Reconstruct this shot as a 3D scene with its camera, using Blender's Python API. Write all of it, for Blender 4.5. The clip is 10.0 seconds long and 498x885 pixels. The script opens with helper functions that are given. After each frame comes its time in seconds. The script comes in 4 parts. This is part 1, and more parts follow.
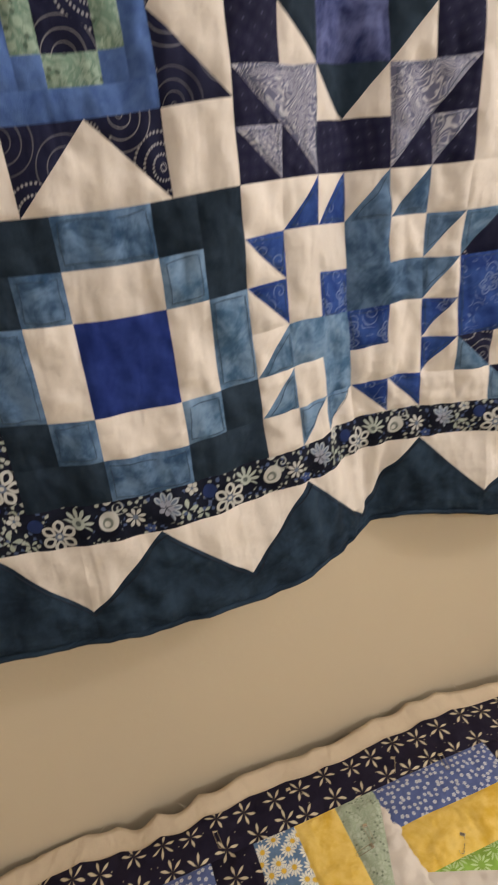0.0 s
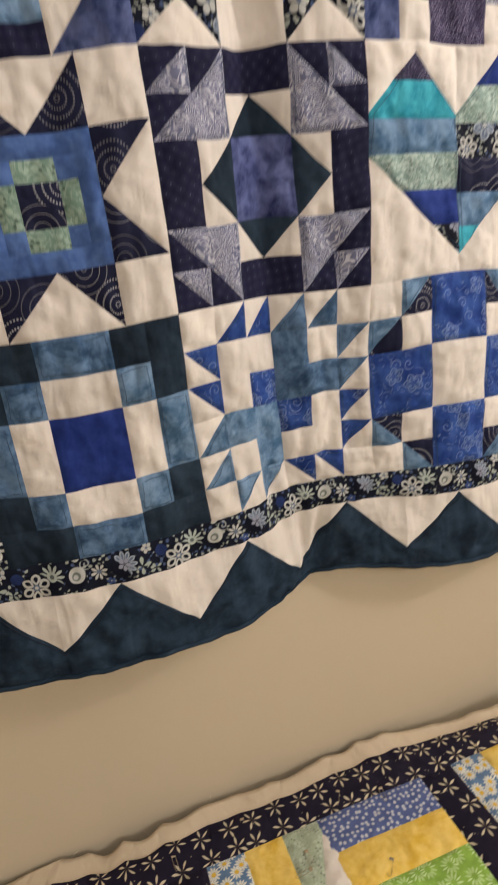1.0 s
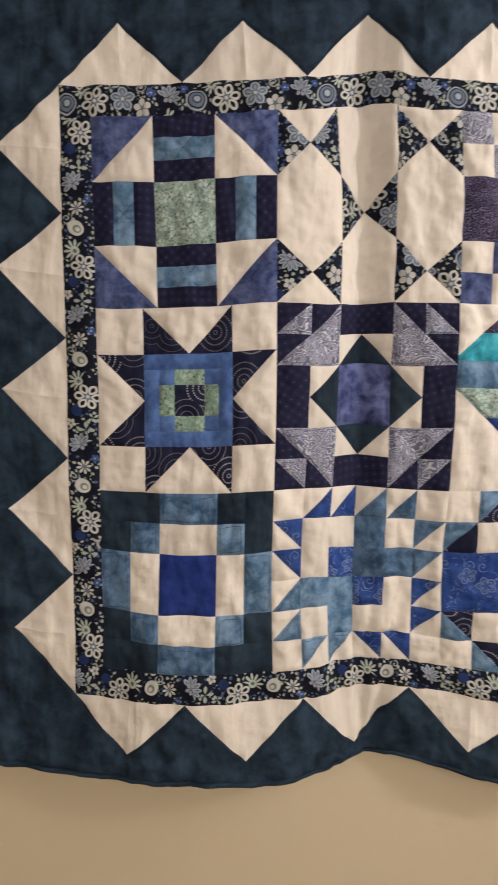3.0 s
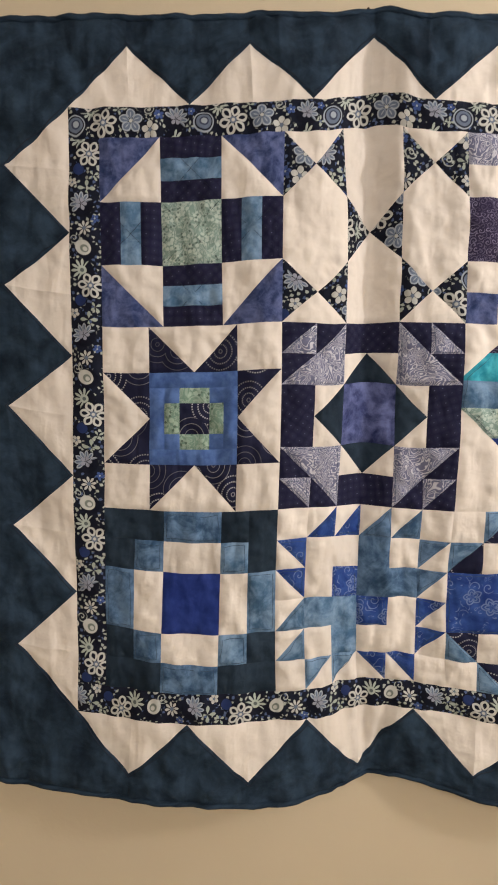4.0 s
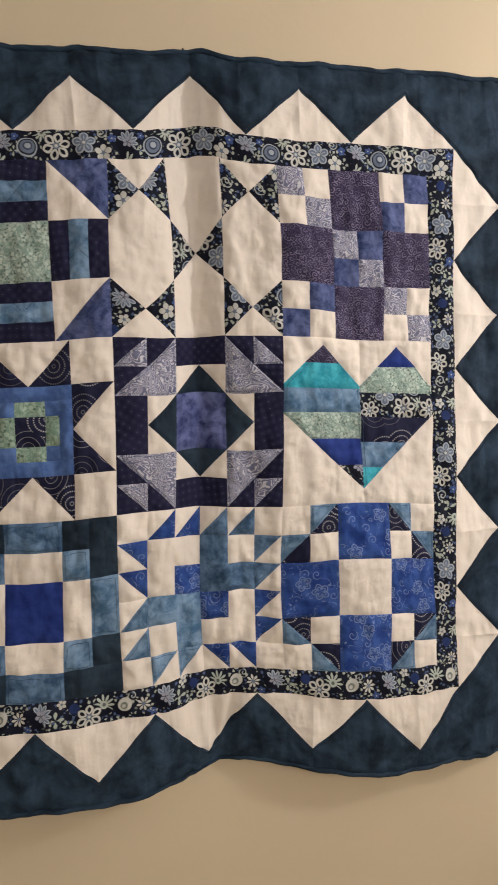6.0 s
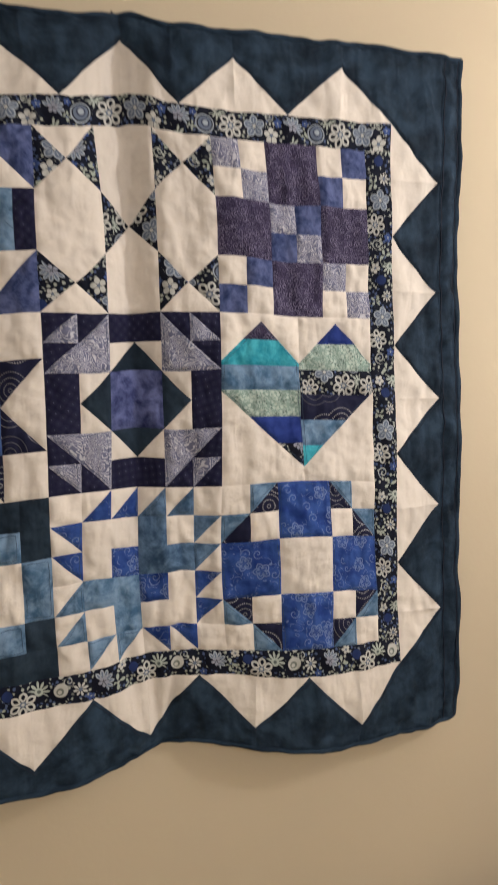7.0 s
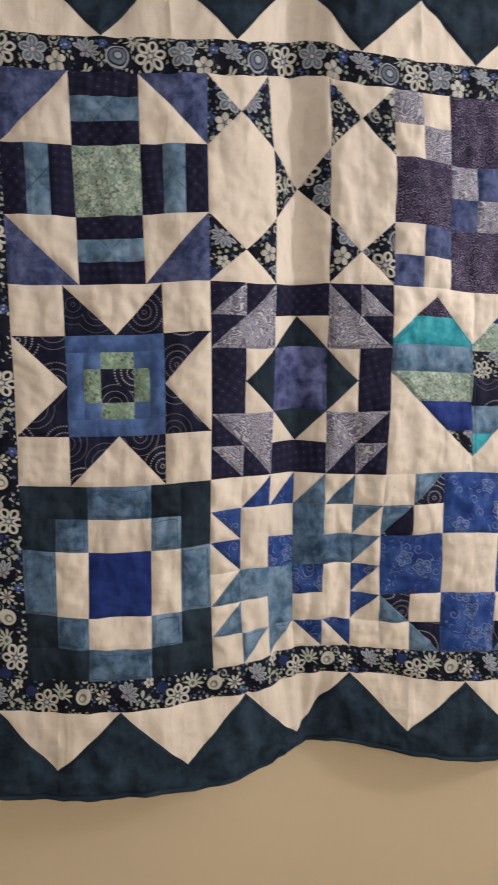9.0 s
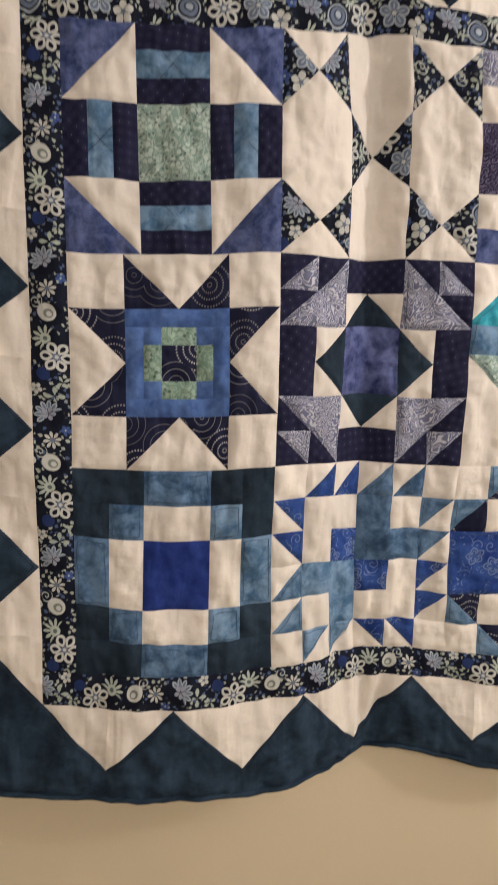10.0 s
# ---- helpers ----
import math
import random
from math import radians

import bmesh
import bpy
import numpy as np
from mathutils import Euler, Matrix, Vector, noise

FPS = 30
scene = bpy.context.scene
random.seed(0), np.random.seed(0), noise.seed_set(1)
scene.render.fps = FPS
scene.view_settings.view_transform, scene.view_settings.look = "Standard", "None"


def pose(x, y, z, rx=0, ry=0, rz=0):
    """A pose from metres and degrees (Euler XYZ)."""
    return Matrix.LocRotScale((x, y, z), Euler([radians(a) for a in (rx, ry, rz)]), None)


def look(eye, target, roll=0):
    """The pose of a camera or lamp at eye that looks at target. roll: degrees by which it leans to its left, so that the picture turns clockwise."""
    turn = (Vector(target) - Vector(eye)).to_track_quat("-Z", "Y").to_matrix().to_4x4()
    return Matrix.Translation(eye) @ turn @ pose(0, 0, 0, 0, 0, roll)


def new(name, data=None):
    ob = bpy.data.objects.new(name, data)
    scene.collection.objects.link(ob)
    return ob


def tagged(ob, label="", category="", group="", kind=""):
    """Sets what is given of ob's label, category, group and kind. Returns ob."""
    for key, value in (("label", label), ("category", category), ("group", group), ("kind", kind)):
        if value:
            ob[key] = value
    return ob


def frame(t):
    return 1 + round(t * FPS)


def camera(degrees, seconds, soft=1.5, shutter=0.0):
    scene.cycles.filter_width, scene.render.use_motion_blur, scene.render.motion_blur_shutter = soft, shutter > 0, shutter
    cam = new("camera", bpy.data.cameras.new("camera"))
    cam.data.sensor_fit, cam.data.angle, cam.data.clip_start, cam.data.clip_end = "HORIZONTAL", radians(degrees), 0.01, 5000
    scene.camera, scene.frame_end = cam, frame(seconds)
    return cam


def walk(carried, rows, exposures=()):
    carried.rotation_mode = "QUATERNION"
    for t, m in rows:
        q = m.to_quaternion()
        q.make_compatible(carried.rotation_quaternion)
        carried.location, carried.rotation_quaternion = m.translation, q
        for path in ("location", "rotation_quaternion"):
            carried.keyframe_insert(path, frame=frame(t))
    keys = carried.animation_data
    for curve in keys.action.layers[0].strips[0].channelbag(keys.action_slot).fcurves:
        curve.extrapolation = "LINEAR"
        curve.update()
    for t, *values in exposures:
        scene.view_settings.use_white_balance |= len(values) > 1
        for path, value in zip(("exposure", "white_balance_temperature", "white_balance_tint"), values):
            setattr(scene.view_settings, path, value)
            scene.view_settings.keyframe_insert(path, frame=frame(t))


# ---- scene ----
cam = camera(48.0, 10.0, soft=1.7, shutter=0.5)
PATH = [
    (0, (0.104, -0.632, 1.328), (0.631, 1.133, 0.549), -7.2),
    (0.5, (0.119, -0.689, 1.364), (0.698, 1.084, 0.643), -7.4),
    (0.7, (0.124, -0.722, 1.37), (0.701, 1.057, 0.662), -7.5),
    (1, (0.162, -0.792, 1.402), (0.689, 1.037, 0.788), -7.6),
    (1.2, (0.188, -0.83, 1.423), (0.673, 1.025, 0.855), -6.6),
    (1.5, (0.238, -0.896, 1.442), (0.513, 1.051, 1.077), -4.4),
    (1.7, (0.262, -0.938, 1.447), (0.473, 1.044, 1.283), -3.6),
    (2, (0.288, -0.953, 1.46), (0.483, 1.031, 1.301), -3.0),
    (2.5, (0.283, -0.967, 1.47), (0.439, 1.023, 1.341), -0.6),
    (3, (0.253, -0.961, 1.469), (0.276, 1.036, 1.375), 0.3),
    (3.2, (0.248, -0.951, 1.467), (0.237, 1.047, 1.37), 0.5),
    (4.3, (0.273, -0.972, 1.492), (0.274, 1.027, 1.442), 0.7),
    (4.5, (0.297, -0.982, 1.488), (0.314, 1.018, 1.445), 0.5),
    (5, (0.34, -1.012, 1.493), (0.511, 0.98, 1.445), -0.2),
    (5.5, (0.37, -1.035, 1.499), (0.643, 0.945, 1.455), -1.0),
    (5.7, (0.371, -1.03, 1.492), (0.663, 0.948, 1.455), -1.4),
    (6.8, (0.441, -1.039, 1.458), (0.825, 0.924, 1.442), -2.3),
    (7, (0.44, -1.025, 1.455), (0.861, 0.929, 1.389), -2.4),
    (7.2, (0.442, -1.007, 1.44), (0.868, 0.943, 1.315), -2.6),
    (7.5, (0.446, -0.979, 1.418), (0.968, 0.943, 1.236), -2.0),
    (7.8, (0.404, -0.979, 1.44), (0.959, 0.935, 1.267), -1.8),
    (8, (0.376, -0.979, 1.454), (0.895, 0.945, 1.284), -1.3),
    (8.5, (0.291, -0.94, 1.454), (0.704, 1.011, 1.298), -0.9),
    (9, (0.225, -0.913, 1.464), (0.544, 1.056, 1.329), -0.5),
    (9.5, (0.169, -0.869, 1.469), (0.465, 1.105, 1.339), 0.3),
    (9.7, (0.162, -0.859, 1.458), (0.45, 1.115, 1.336), 0.8),
    (9.8, (0.158, -0.855, 1.453), (0.441, 1.12, 1.324), 0.8),
    (9.9, (0.155, -0.85, 1.447), (0.433, 1.126, 1.318), 0.8),
    (10, (0.151, -0.845, 1.442), (0.433, 1.13, 1.294), 0.8),
]
EXPOSURES = [(0.0, 0.20), (1.5, 0.18), (2.5, 0.20), (3.0, 0.20), (4.5, 0.29), (5.5, 0.10), (7.0, -0.05), (7.5, -0.11), (8.5, -0.11), (9.0, 0.05), (10.0, 0.23)]
walk(cam, [(t, look(eye, target, roll)) for t, eye, target, roll in PATH], EXPOSURES)

# ---- world and light ----
world = bpy.data.worlds.new("World")
scene.world = world
world.use_nodes = True
world.node_tree.nodes["Background"].inputs[0].default_value = (0.25, 0.22, 0.2, 1)
world.node_tree.nodes["Background"].inputs[1].default_value = 0.05

LAMP = Vector((0.9, -2.6, 2.27))
bulb = bpy.data.lights.new("ceiling_bulb", "POINT")
bulb.energy, bulb.color, bulb.shadow_soft_size = 91.0, (1.0, 0.974, 0.985), 0.42
new("ceiling_bulb", bulb).location = LAMP
# unseen side light, added to brighten the right of the wall and quilt
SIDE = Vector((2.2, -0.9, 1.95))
glow = bpy.data.lights.new("added_side_bulb", "POINT")
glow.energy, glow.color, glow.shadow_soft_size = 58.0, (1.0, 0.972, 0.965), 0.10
new("added_side_bulb", glow).location = SIDE

# ---- material tools ----
IN = 0.0254


class Nodes:
    """A small writer of node trees. Values may be sockets or numbers."""

    def __init__(self, name, rough=0.72):
        self.mat = bpy.data.materials.new(name)
        self.mat.use_nodes = True
        self.tree = self.mat.node_tree
        self.bsdf = self.tree.nodes["Principled BSDF"]
        self.bsdf.inputs["Roughness"].default_value = rough
        self.bsdf.inputs["Specular IOR Level"].default_value = 0.09

    def add(self, kind):
        return self.tree.nodes.new(kind)

    def put(self, socket, value):
        if isinstance(value, bpy.types.NodeSocket):
            self.tree.links.new(value, socket)
        else:
            socket.default_value = value

    def uv(self):
        node = self.add("ShaderNodeUVMap")
        node.uv_map = "UVMap"
        return node.outputs[0]

    def place(self):
        return self.add("ShaderNodeTexCoord").outputs["Object"]

    def math(self, op, a, b=0.0, c=0.0):
        node = self.add("ShaderNodeMath")
        node.operation = op
        for socket, value in zip(node.inputs, (a, b, c)):
            self.put(socket, value)
        return node.outputs[0]

    def vec(self, op, a, b=(0, 0, 0)):
        node = self.add("ShaderNodeVectorMath")
        node.operation = op
        self.put(node.inputs[0], a)
        self.put(node.inputs[1], b)
        return node.outputs["Value"] if op in ("LENGTH", "DOT_PRODUCT") else node.outputs[0]

    def noise(self, at, scale, detail=3.0, rough=0.55, warp=0.0):
        node = self.add("ShaderNodeTexNoise")
        self.put(node.inputs["Vector"], at)
        for key, value in (("Scale", scale), ("Detail", detail), ("Roughness", rough), ("Distortion", warp)):
            node.inputs[key].default_value = value
        return node.outputs["Fac"]

    def tint(self, at, scale):
        node = self.add("ShaderNodeTexNoise")
        self.put(node.inputs["Vector"], at)
        node.inputs["Scale"].default_value = scale
        return node.outputs["Color"]

    def step(self, x, low, high):
        node = self.add("ShaderNodeMapRange")
        node.interpolation_type = "SMOOTHSTEP"
        self.put(node.inputs[0], x)
        node.inputs[1].default_value, node.inputs[2].default_value = low, high
        return node.outputs[0]

    def mix(self, fac, a, b):
        node = self.add("ShaderNodeMix")
        node.data_type = "RGBA"
        self.put(node.inputs[0], fac)
        self.put(node.inputs[6], a if isinstance(a, bpy.types.NodeSocket) else (*a, 1))
        self.put(node.inputs[7], b if isinstance(b, bpy.types.NodeSocket) else (*b, 1))
        return node.outputs[2]

    def cells(self, at, scale, loose=0.7):
        """Scattered motifs: distance and angle from the nearest centre, and three random numbers of it."""
        node = self.add("ShaderNodeTexVoronoi")
        node.voronoi_dimensions, node.feature = "2D", "F1"
        self.put(node.inputs["Vector"], at)
        node.inputs["Scale"].default_value, node.inputs["Randomness"].default_value = scale, loose
        away = self.add("ShaderNodeSeparateXYZ")
        self.put(away.inputs[0], self.vec("SUBTRACT", at, node.outputs["Position"]))
        chance = self.add("ShaderNodeSeparateColor")
        self.put(chance.inputs[0], node.outputs["Color"])
        x, y = away.outputs[0], away.outputs[1]
        r = self.math("SQRT", self.math("ADD", self.math("MULTIPLY", x, x), self.math("MULTIPLY", y, y)))
        turn = self.math("ADD", self.math("ARCTAN2", y, x), self.math("MULTIPLY", chance.outputs[0], 6.28))
        return r, turn, chance.outputs

    def petals(self, r, turn, n, size, fat):
        """A flower of n petals: 1 on them, 0 elsewhere."""
        k = self.math("ABSOLUTE", self.math("SUBTRACT", self.math("FRACT", self.math("MULTIPLY", turn, n / 6.2832)), 0.5))
        along = self.math("SINE", self.math("MULTIPLY", self.math("MINIMUM", self.math("DIVIDE", r, size), 1.0), 3.1416))
        return self.step(self.math("SUBTRACT", self.math("MULTIPLY", along, fat * 0.5), k), 0.0, 0.08)

    def blade(self, r, turn, n, inner, outer, fat):
        """A ring of n round-ended petals between two radii."""
        k = self.math("ABSOLUTE", self.math("SUBTRACT", self.math("FRACT", self.math("MULTIPLY", turn, n / 6.2832)), 0.5))
        along = self.math("DIVIDE", self.math("SUBTRACT", r, inner), outer - inner)
        along = self.math("MINIMUM", self.math("MAXIMUM", along, 0.0), 1.0)
        swell = self.math("POWER", self.math("SINE", self.math("MULTIPLY", along, 3.1416)), 0.65)
        return self.step(self.math("SUBTRACT", self.math("MULTIPLY", swell, fat * 0.5), k), 0.0, 0.06)

    def disc(self, r, size, soft=0.02):
        return self.math("SUBTRACT", 1.0, self.step(r, size - soft, size + soft))

    def cloth(self, colour, at, bump=0.8, fading=0.14):
        """Finishes a cotton print: a little fading from piece to piece, weave, slubs and fine creases."""
        chance = self.add("ShaderNodeObjectInfo").outputs["Random"]
        fade = self.math("MULTIPLY_ADD", chance, 0.12, 0.92)
        worn = self.math("MULTIPLY_ADD", self.noise(at, 0.9, 4), fading, 1.0 - 0.55 * fading)
        slub = self.math("MULTIPLY_ADD", self.noise(self.vec("MULTIPLY", at, (1.0, 9.0, 1.0)), 3.0, 3), 0.06, 0.97)
        bright = self.add("ShaderNodeHueSaturation")
        self.put(bright.inputs["Value"], self.math("MULTIPLY", self.math("MULTIPLY", fade, worn), slub))
        self.put(bright.inputs["Color"], colour if isinstance(colour, bpy.types.NodeSocket) else (*colour, 1))
        self.put(self.bsdf.inputs["Base Color"], bright.outputs[0])
        place = self.add("ShaderNodeTexCoord").outputs["Object"]
        stretch = self.add("ShaderNodeMapping")
        self.put(stretch.inputs[0], place)
        stretch.inputs["Scale"].default_value = (1.7, 1.0, 0.5)
        folds = self.math("MULTIPLY", self.noise(stretch.outputs[0], 22.0, 1.4, 0.4, 0.5), 0.75)
        folds = self.math("ADD", folds, self.math("MULTIPLY", self.noise(place, 110.0, 2.0), 0.12))
        weave = self.noise(at, 30, 2)
        height = self.math("ADD", folds, self.math("MULTIPLY", weave, 0.06))
        node = self.add("ShaderNodeBump")
        node.inputs["Strength"].default_value, node.inputs["Distance"].default_value = bump, 0.0105
        self.put(node.inputs["Height"], height)
        self.put(self.bsdf.inputs["Normal"], node.outputs[0])
        return self.mat


def plain(name, colour, bump=0.7):
    n = Nodes(name)
    return n.cloth(colour, n.uv(), bump, 0.07)


def mottled(name, dark, light, scale=0.8, warp=0.6, fine=0.3):
    n = Nodes(name)
    at = n.uv()
    blot = n.math("ADD", n.math("MULTIPLY", n.noise(at, scale, 7, 0.66, warp), 1 - fine), n.math("MULTIPLY", n.noise(at, scale * 3.3, 4, 0.6, 0.3), fine))
    blot = n.step(blot, 0.30 + 0.2 * fine, 0.70 - 0.2 * fine)
    return n.cloth(n.mix(blot, dark, light), at)


def dotted(name, ground, dot, spacing, size):
    """Small dots in rows on a mottled ground."""
    n = Nodes(name)
    at = n.uv()
    r, _, chance = n.cells(at, 1 / spacing, 0.12)
    base = n.mix(n.noise(at, 0.9, 4), ground, tuple(1.9 * c for c in ground))
    glow = n.math("MULTIPLY", n.disc(r, spacing * 0.42, spacing * 0.2), 0.13)
    base = n.mix(glow, base, tuple(0.5 * c for c in dot))
    return n.cloth(n.mix(n.math("MULTIPLY", n.disc(r, size), chance[1]), base, dot), at)


# the flower print's repeat, 8.4 by 6 inches, in three bands: kind, along, across, radius, turn
MOTIFS_A = [("curl", 2.95, 1.75, 0.42, 0.4), ("leaves", 5.65, 0.55, 0.38, 0.9), ("white5", 3.05, 0.42, 0.62, 0.3), ("blue5", 3.65, 1.35, 0.36, 0.2),
            ("blue5", 5.75, 1.5, 0.28, 0.7), ("hand", 7.5, 1.75, 0.7, 2.6), ("leaves", 1.0, 1.75, 0.4, 0.5),
            ("egg", 6.6, 0.9, 0.74, 0.6), ("lotus", 4.75, 1.1, 0.85, 0.5), ("star5", 1.8, 1.0, 0.86, 0.3), ("outline6", 0.0, 0.85, 0.98, 0.25)]
MOTIFS_B = [("disc", 6.45, 3.35, 0.42, 0.0), ("curl", 2.0, 3.65, 0.42, 2.0), ("leaves", 5.2, 2.8, 0.6, 0.8), ("blue5", 3.3, 2.3, 0.3, 0.1),
            ("white5", 5.6, 3.75, 0.36, 0.0), ("leaves", 6.0, 2.35, 0.4, 0.2), ("drop", 1.3, 2.9, 0.66, 2.2), ("daisy8", 2.7, 3.0, 0.54, 0.2),
            ("lotus", 4.2, 3.15, 0.82, 0.9), ("hand", 0.0, 3.2, 0.78, 0.35), ("outline6", 7.4, 2.65, 0.92, 0.1)]
MOTIFS_C = [("curl", 3.05, 4.75, 0.5, 1.0), ("leaves", 3.9, 5.35, 0.55, 0.4), ("disc", 5.65, 5.0, 0.42, 0.0), ("white5", 4.75, 4.55, 0.42, 0.5),
            ("hand", 4.6, 5.8, 0.72, 1.8), ("blue5", 2.6, 5.6, 0.36, 0.2), ("daisy8", 6.85, 5.4, 0.46, 0.4), ("leaves", 7.2, 4.5, 0.45, 0.0),
            ("star5", 0.0, 5.0, 0.84, 0.1), ("outline6", 1.65, 4.6, 0.82, 0.3)]
INK, PALE, MIST, SLATE = (0.006, 0.007, 0.015), (0.48, 0.48, 0.455), (0.32, 0.36, 0.41), (0.125, 0.155, 0.22)


def floral(name):
    """Dark ground printed with outlined flowers, lotus heads, fans, drops and leaves, in a repeat."""
    n = Nodes(name)
    at = n.uv()
    colour = n.mix(n.noise(at, 1.6, 2), (0.005, 0.006, 0.013), (0.011, 0.014, 0.028))
    r, turn, c = n.cells(n.vec("ADD", at, (7.3, 2.1, 0)), 2.3, 1.0)
    leaf = n.math("MULTIPLY", n.petals(r, turn, 2, 0.34, 0.42), n.step(c[1], 0.15, 0.2))
    colour = n.mix(leaf, colour, n.mix(n.step(c[2], 0.55, 0.6), (0.36, 0.38, 0.34), (0.07, 0.10, 0.20)))
    for kind, x, y, size, spin in MOTIFS_A + MOTIFS_B + MOTIFS_C:
        size *= 0.94
        wrap = n.add("ShaderNodeVectorMath")
        wrap.operation = "WRAP"
        n.put(wrap.inputs[0], n.vec("SUBTRACT", at, (x, y, 0)))
        wrap.inputs[1].default_value, wrap.inputs[2].default_value = (4.2, 3, 1), (-4.2, -3, -1)
        away = n.add("ShaderNodeSeparateXYZ")
        n.put(away.inputs[0], n.vec("MULTIPLY", wrap.outputs[0], (1 / size, 1 / size, 0)))
        r = n.vec("LENGTH", n.vec("MULTIPLY", wrap.outputs[0], (1 / size, 1 / size, 0)))
        turn = n.math("ADD", n.math("ARCTAN2", away.outputs[1], away.outputs[0]), spin)
        side = n.step(n.math("SINE", turn), -0.35, -0.2)
        ink = lambda mask, tone: n.mix(mask, colour, tone)
        if kind not in ("leaves", "curl", "blue5"):
            colour = ink(n.disc(r, 1.02, 0.06), INK)
        if kind == "outline6":
            colour = ink(n.blade(r, turn, 6, 0.1, 1.0, 1.06), PALE)
            colour = ink(n.blade(r, turn, 6, 0.36, 0.84, 0.5), INK)
            colour = ink(n.disc(r, 0.24), SLATE)
            colour = ink(n.disc(r, 0.12), PALE)
        elif kind == "star5":
            colour = ink(n.blade(r, turn, 5, 0.0, 1.0, 1.1), MIST)
            colour = ink(n.blade(r, turn, 5, 0.06, 0.9, 0.8), SLATE)
            colour = ink(n.blade(r, turn, 5, 0.2, 0.75, 0.22), MIST)
            colour = ink(n.disc(r, 0.14), PALE)
        elif kind == "lotus":
            colour = ink(n.math("MULTIPLY", n.blade(r, turn, 11, 0.15, 1.0, 1.0), side), MIST)
            colour = ink(n.math("MULTIPLY", n.blade(r, turn, 11, 0.2, 0.88, 0.55), side), SLATE)
            colour = ink(n.blade(r, turn, 5, 0.0, 0.5, 0.9), (0.26, 0.27, 0.33))
        elif kind == "hand":
            colour = ink(n.math("MULTIPLY", n.blade(r, turn, 11, 0.1, 1.0, 0.72), side), (0.38, 0.42, 0.38))
            colour = ink(n.disc(r, 0.4), (0.38, 0.42, 0.38))
            colour = ink(n.disc(r, 0.17), (0.10, 0.12, 0.12))
        elif kind == "egg":
            oval = n.math("MULTIPLY", r, n.math("MULTIPLY_ADD", n.math("SINE", turn), 0.2, 1.0))
            for edge, tone in ((0.92, MIST), (0.8, INK), (0.68, SLATE), (0.42, (0.04, 0.05, 0.09)), (0.28, MIST)):
                colour = ink(n.disc(oval, edge, 0.04), tone)
        elif kind == "drop":
            oval = n.math("MULTIPLY", r, n.math("MULTIPLY_ADD", n.math("COSINE", turn), 0.42, 1.0))
            for edge, tone in ((0.68, PALE), (0.36, (0.16, 0.18, 0.16)), (0.2, PALE)):
                colour = ink(n.disc(oval, edge, 0.04), tone)
        elif kind == "daisy8":
            colour = ink(n.blade(r, turn, 8, 0.1, 1.0, 0.75), PALE)
            colour = ink(n.disc(r, 0.26), SLATE)
        elif kind == "white5":
            colour = ink(n.blade(r, turn, 5, 0.0, 1.0, 1.0), PALE)
            colour = ink(n.disc(r, 0.22), SLATE)
        elif kind == "blue5":
            colour = ink(n.blade(r, turn, 5, 0.0, 1.0, 1.0), (0.045, 0.08, 0.23))
            colour = ink(n.disc(r, 0.2), MIST)
        elif kind == "disc":
            colour = ink(n.disc(r, 0.92), (0.018, 0.032, 0.11))
        elif kind == "leaves":
            colour = ink(n.blade(r, turn, 4, 0.05, 1.0, 0.5), (0.33, 0.37, 0.32))
        elif kind == "curl":
            f = n.math("FRACT", n.math("SUBTRACT", n.math("MULTIPLY", r, 1.7), n.math("DIVIDE", turn, 6.2832)))
            line = n.math("SUBTRACT", 1.0, n.step(n.math("ABSOLUTE", n.math("SUBTRACT", f, 0.5)), 0.1, 0.2))
            colour = ink(n.math("MULTIPLY", line, n.disc(r, 0.95)), (0.36, 0.38, 0.36))
    return n.cloth(colour, at)


def ringed(name):
    """Midnight blue with rings of pale beads and thin lines about scattered centres."""
    n = Nodes(name)
    at = n.uv()
    colour = n.mix(n.noise(at, 0.7, 4), (0.007, 0.008, 0.026), (0.019, 0.021, 0.052))
    r, turn, c = n.cells(n.vec("ADD", at, (0.9, 0.4, 0)), 0.40, 0.75)
    k = n.math("MULTIPLY", n.math("POWER", r, 0.85), 3.0)
    ring = n.math("ABSOLUTE", n.math("SUBTRACT", n.math("FRACT", k), 0.5))
    count = n.math("ADD", n.math("FLOOR", k), 1.0)
    bead = n.step(n.math("SINE", n.math("MULTIPLY", turn, n.math("MULTIPLY", count, 11.0))), -0.5, 0.3)
    dots = n.math("MULTIPLY", n.math("SUBTRACT", 1.0, n.step(ring, 0.08, 0.15)), bead)
    thin = n.math("MULTIPLY", n.math("SUBTRACT", 1.0, n.step(ring, 0.03, 0.08)), 0.45)
    odd = n.step(c[2], 0.62, 0.64)
    line = n.math("ADD", n.math("MULTIPLY", dots, n.math("SUBTRACT", 1.0, odd)), n.math("MULTIPLY", thin, odd))
    line = n.math("MULTIPLY", line, n.disc(r, 1.25, 0.1))
    line = n.math("MULTIPLY", line, n.math("MULTIPLY_ADD", c[1], 0.65, 0.35))
    return n.cloth(n.mix(line, colour, (0.50, 0.49, 0.50)), at)


